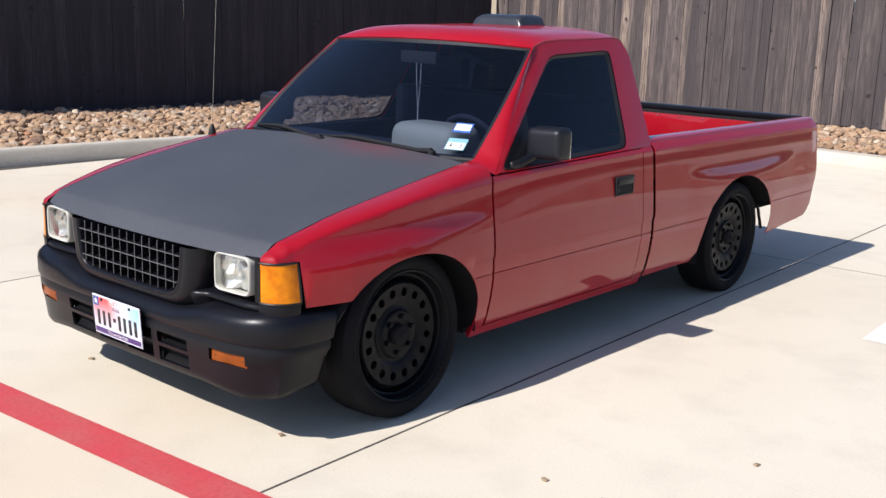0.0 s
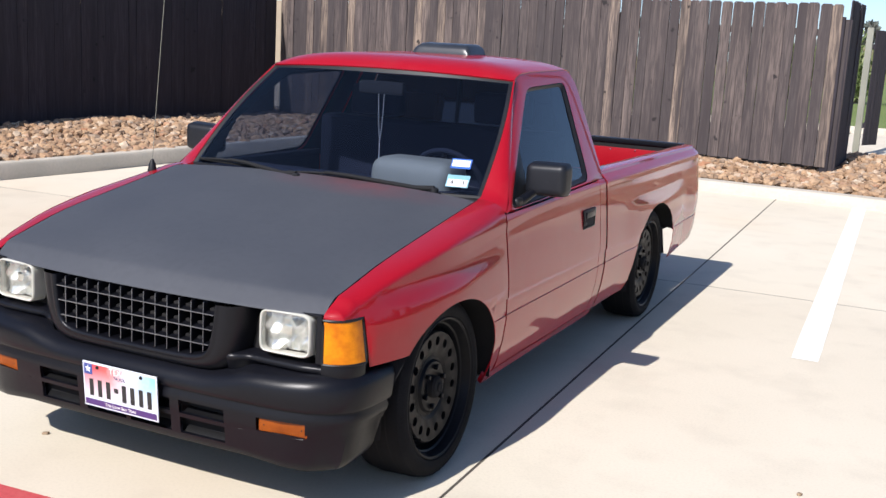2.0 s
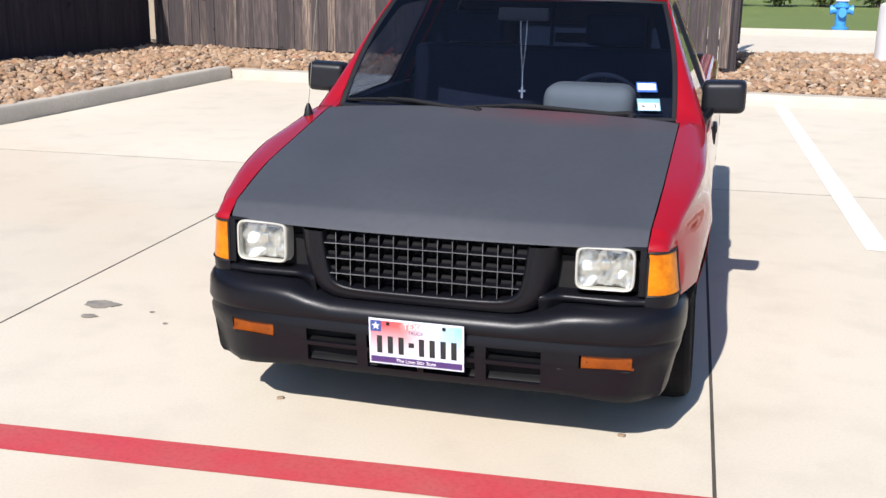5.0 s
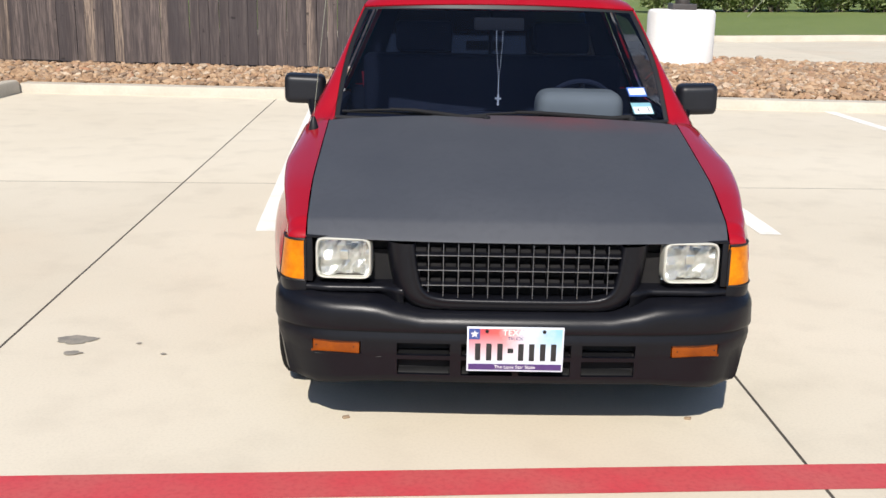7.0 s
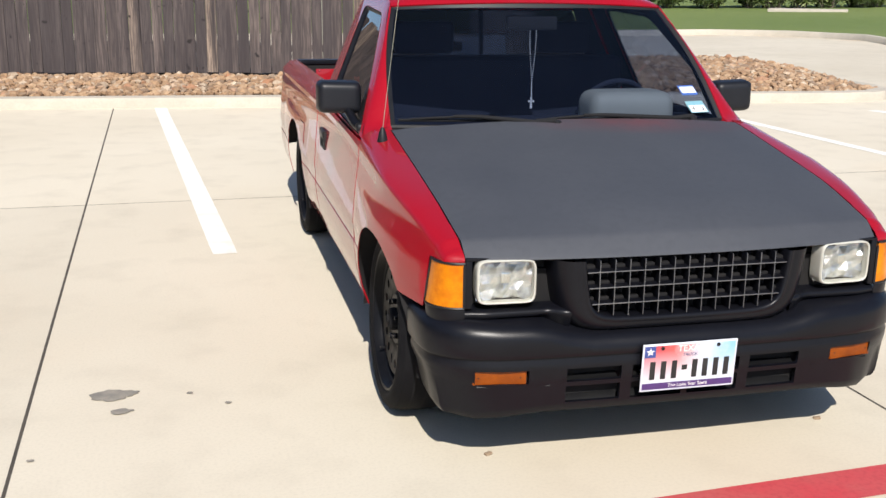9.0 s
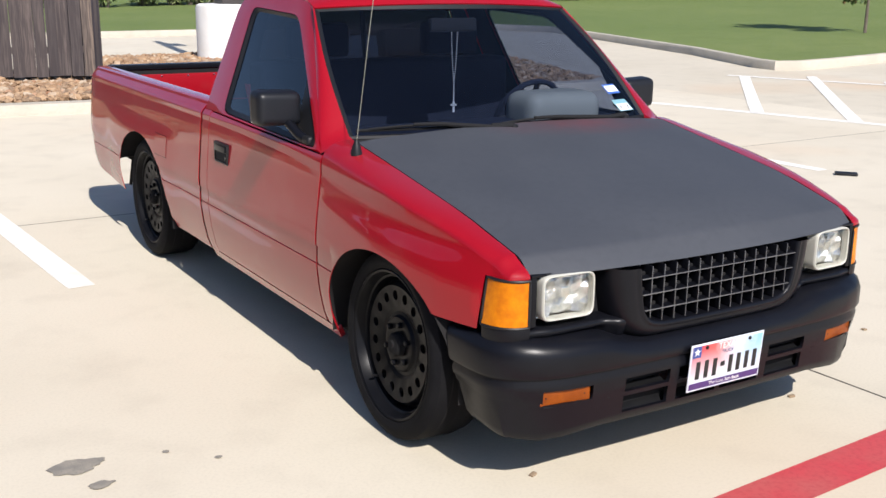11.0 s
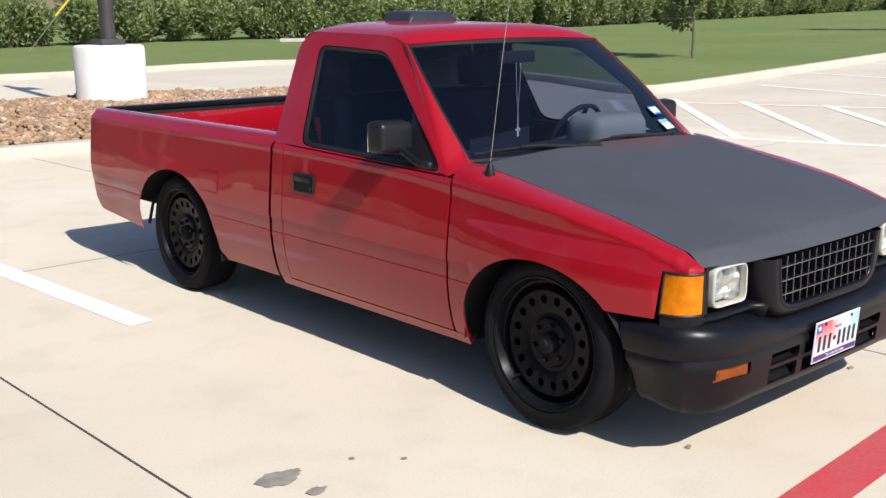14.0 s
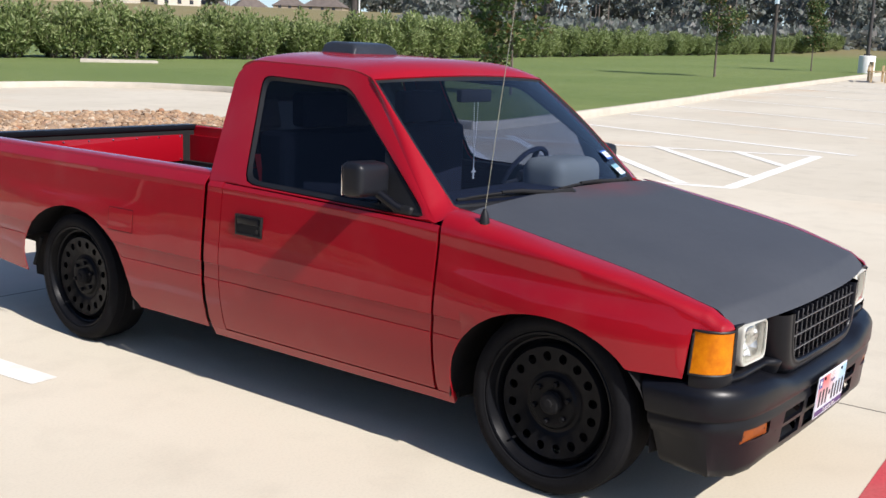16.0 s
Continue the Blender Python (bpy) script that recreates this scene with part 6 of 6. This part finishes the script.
part("bonnet", lathe([(0.64, 0.15), (0.68, 0.15), (0.76, 0.11), (0.86, 0.03), (0.90, 0.03), (0.90, 0)], 20, "Z"), WHITE, hyd, "white cap")
for q in (-1, 1):
    part("hose_outlet", tube([(0, 0, 0.48), (q * 0.2, 0, 0.48)], 0.07, 12), HYD_BLUE, hyd)
    part("outlet_cap", tube([(q * 0.2, 0, 0.48), (q * 0.25, 0, 0.48)], 0.085, 8), HYD_BLUE, hyd)
part("pumper_outlet", tube([(0, 0, 0.44), (0, -0.22, 0.44)], 0.09, 12), HYD_BLUE, hyd)
slab_ob = tagged(new("utility_cover", mesh_of("utility_cover", boxed(-1.7, 1.7, -0.8, 0.8, -0.2, 0.11, 0.03), KERB)), "flat concrete utility cover lying on the lawn", "concrete cover")
slab_ob.matrix_world = pose(26.0, 40.0, field(26, 40), 0, 0, -35)

# ---- stains and litter on the concrete ----
def blotch(name, x, y, rx, ry, seed, mat, label, cat, z=0.003, kind="structure"):
    rng = random.Random(seed)
    n = 22
    rows = [[], []]
    bm = bmesh.new()
    ring = []
    for k in range(n):
        a = 2 * math.pi * k / n
        q = 0.75 + 0.35 * rng.random()
        ring.append(bm.verts.new((x + rx * q * math.cos(a), y + ry * q * math.sin(a), z + 0.0006 * (seed % 3))))
    bm.faces.new(ring)
    return tagged(new(name, mesh_of(name, bm, mat)), label, cat, kind=kind)


OIL = mottled("oil_stain", (0.20, 0.185, 0.16), (0.30, 0.27, 0.22), 18, 0.8, 0.3)
for k, (x, y, rx, ry) in enumerate(((-1.745, 0.295, 0.075, 0.055), (-1.69, 0.30, 0.045, 0.03), (-1.70, 0.135, 0.04, 0.025), (-1.47, 0.26, 0.012, 0.012), (-1.34, 0.14, 0.014, 0.01), (-1.95, -0.2, 0.012, 0.01))):
    blotch("oil_stain", x, y, rx, ry, k, OIL, "small grey oil stain soaked into the concrete", "stain")
CRUMB = mottled("dry_leaf", (0.24, 0.17, 0.11), (0.30, 0.22, 0.14), 30, 0.9)
for k, (x, y) in enumerate(((1.50, -0.06), (1.72, -0.05), (1.95, 0.55), (2.2, 1.6), (0.62, -0.42), (-0.56, -0.45))):
    lf = boxed(-0.012, 0.012, -0.008, 0.008, 0.0, 0.008, 0.003, m=pose(x, y, 0, 0, 8, 40 * k))
    tagged(new("dry_leaf", mesh_of("dry_leaf", lf, CRUMB)), "tiny dry brown leaf crumb on the concrete", "leaf", "leaf crumbs")
tagged(new("rubber_scrap", mesh_of("rubber_scrap", boxed(-0.085, 0.085, -0.045, 0.045, 0.0, 0.022, 0.009, m=pose(4.61, 2.47, 0, 0, 0, -48)), TRIM)), "black rubber scrap lying by the stall line", "scrap")

PINE = mottled("pale_pine_wood", (0.52, 0.38, 0.22), (0.44, 0.32, 0.18), 5, 0.8, 0.3)
stand = thing("wooden_bench", pose(46.1, 11.9, rise(46.1), 0, 0, 20), "pale pine bench standing at the far edge of the lot", "bench")
for x in (-0.8, 0.8):
    for y in (-0.3, 0.3):
        part("leg", boxed(x - 0.05, x + 0.05, y - 0.05, y + 0.05, 0.0, 0.75, 0.006), PINE, stand)
for y in (-0.26, 0.0, 0.26):
    part("plank", boxed(-1.0, 1.0, y - 0.11, y + 0.11, 0.45, 0.50, 0.006), PINE, stand)
part("back_rail", boxed(-1.0, 1.0, 0.25, 0.30, 0.75, 0.90, 0.006), PINE, stand)


# ---- pieces: stones along the back kerb, slabs of the lot, boards of the fences ----
srng = random.Random(12)
STONES = []
for k in range(10):
    bm = bmesh.new()
    bmesh.ops.create_icosphere(bm, subdivisions=1, radius=1)
    for v in bm.verts:
        v.co *= srng.uniform(0.78, 1.2)
    bmesh.ops.scale(bm, vec=(srng.uniform(0.042, 0.075), srng.uniform(0.038, 0.06), srng.uniform(0.024, 0.042)), verts=bm.verts)
    STONES.append(mesh_of("stone", bm, ROCK_LOOSE, 20))
for x, y, h in LOOSE:
    st = new("stone", STONES[srng.randrange(10)])
    st.parent = rock_bed
    st.matrix_basis = pose(x, y, h - 0.012 + srng.uniform(-0.008, 0.02), srng.uniform(-25, 25), srng.uniform(-25, 25), srng.uniform(0, 360))

U_EDGES = [-40, -5.6, -2.005, 0.895, 8.2]
V_EDGES = [-40, -12.0, -5.2, 3.74, 10.6, 17.6, 22.9]
for ua, ub in zip(U_EDGES, U_EDGES[1:]):
    for va, vb in zip(V_EDGES, V_EDGES[1:]):
        if ub <= -5.6 and va > -6:
            continue
        g = 0.006
        if va >= 10.6 and ub < 0.9:
            continue
        slab = part("concrete_slab", boxed(ua + g, ub - g, va + g, vb - g, -0.12, 0.0), CONCRETE, pavement)
        slab.matrix_basis = SITE
joint_bed = part("joint_bed", boxed(-40, 8.0, -40, 22.9, -0.13, -0.0004), mottled("dark_joint", (0.05, 0.042, 0.034), (0.075, 0.062, 0.048), 4, 0.95), pavement)
joint_bed.matrix_basis = SITE


def fence_board(w, h, seed):
    rng = random.Random(seed)
    c = 0.022
    poly = [(-w / 2, 0), (w / 2, 0), (w / 2, h - c), (w / 2 - c, h), (-w / 2 + c, h), (-w / 2, h - c)]
    bm = bmesh.new()
    fr, bk = [bm.verts.new((x, -0.009, z)) for x, z in poly], [bm.verts.new((x + rng.uniform(-0.002, 0.002), 0.009, z)) for x, z in poly]
    bm.faces.new(fr)
    bm.faces.new(bk[::-1])
    for i in range(6):
        bm.faces.new((fr[i], bk[i], bk[(i + 1) % 6], fr[(i + 1) % 6]))
    return bm


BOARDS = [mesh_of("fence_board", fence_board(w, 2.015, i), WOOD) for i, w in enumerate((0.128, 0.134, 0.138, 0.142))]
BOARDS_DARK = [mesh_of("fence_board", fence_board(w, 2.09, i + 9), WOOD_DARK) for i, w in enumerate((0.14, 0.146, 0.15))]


def fence(name, a, b, z, meshes, mat, label, rail_side, h, kick=0.0):
    ob = tagged(new(name), label, "fence", kind="structure")
    a, b = Vector((*a, 0)), Vector((*b, 0))
    d = (b - a).normalized()
    ang = math.degrees(math.atan2(d.y, d.x))
    rng = random.Random(len(name))
    L = (b - a).length
    s, k = 0.07, 0
    while s < L - 0.05:
        me = meshes[rng.randrange(len(meshes))]
        p = a + d * s
        bd = new("board", me)
        bd.parent = ob
        bd.matrix_basis = pose(p.x, p.y, z + kick + rng.uniform(-0.008, 0.010), rng.uniform(-0.3, 0.3), rng.uniform(-0.25, 0.25), ang + rng.uniform(-1.2, 1.2))
        s += me.vertices[1].co.x * 2 + rng.choice((0.002, 0.003, 0.004, 0.005, 0.009) if mat is WOOD else (0.0005, 0.001))
        k += 1
    nrm = Vector((-d.y, d.x, 0)) * rail_side
    for rz in (0.28, 0.98, 1.62):
        rail = boxed(0.02, L - 0.06, 0.012, 0.05, z + kick + rz, z + kick + rz + 0.085, 0.003)
        bmesh.ops.transform(rail, matrix=Matrix.Translation(a) @ pose(0, 0, 0, 0, 0, ang) @ Matrix.Diagonal((1, rail_side, 1, 1)), verts=rail.verts)
        part("rail", rail, mat, ob)
    n = max(1, int(L / 2.4))
    for q in range(n + 1):
        p = a + d * (L * q / n) + nrm * 0.1
        part("post", boxed(p.x - 0.045, p.x + 0.045, p.y - 0.045, p.y + 0.045, z - 0.3, z + kick + h - 0.1, 0.004), mat, ob)
    if kick:
        kb = boxed(0, L, -0.034, -0.013, z - 0.15, z + kick + 0.01, 0.002)
        bmesh.ops.transform(kb, matrix=Matrix.Translation(a) @ pose(0, 0, 0, 0, 0, ang), verts=kb.verts)
        part("kick_board", kb, mat, ob)
    return ob


fence("fence_back", (-8.02, 11.78), (0.95, 10.875), 0.22, BOARDS, WOOD, "weathered grey-brown board fence in full sun", 1, 1.93)
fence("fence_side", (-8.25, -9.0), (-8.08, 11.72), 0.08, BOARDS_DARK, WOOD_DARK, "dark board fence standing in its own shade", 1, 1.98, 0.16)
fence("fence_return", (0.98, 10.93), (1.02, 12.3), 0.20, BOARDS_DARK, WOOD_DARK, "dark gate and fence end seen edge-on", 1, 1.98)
tagged(new("gate_post", mesh_of("gate_post", boxed(0.86, 0.96, 15.25, 15.35, 0, 2.12, 0.008), GREY)), "slim grey metal gate post beside the fence", "post")
gate = thing("gate", pose(0.91, 16.6, 0.15, 0, 0, 68), "dark board gate standing beyond the fence's end", "gate")
for k in range(4):
    part("gate_board", boxed(0.13 * k, 0.13 * k + 0.124, -0.01, 0.01, 0, 1.98, 0.004), WOOD_DARK, gate)
for z in (0.3, 1.65):
    part("gate_rail", boxed(0, 0.51, 0.011, 0.05, z, z + 0.09, 0.004), WOOD_DARK, gate)
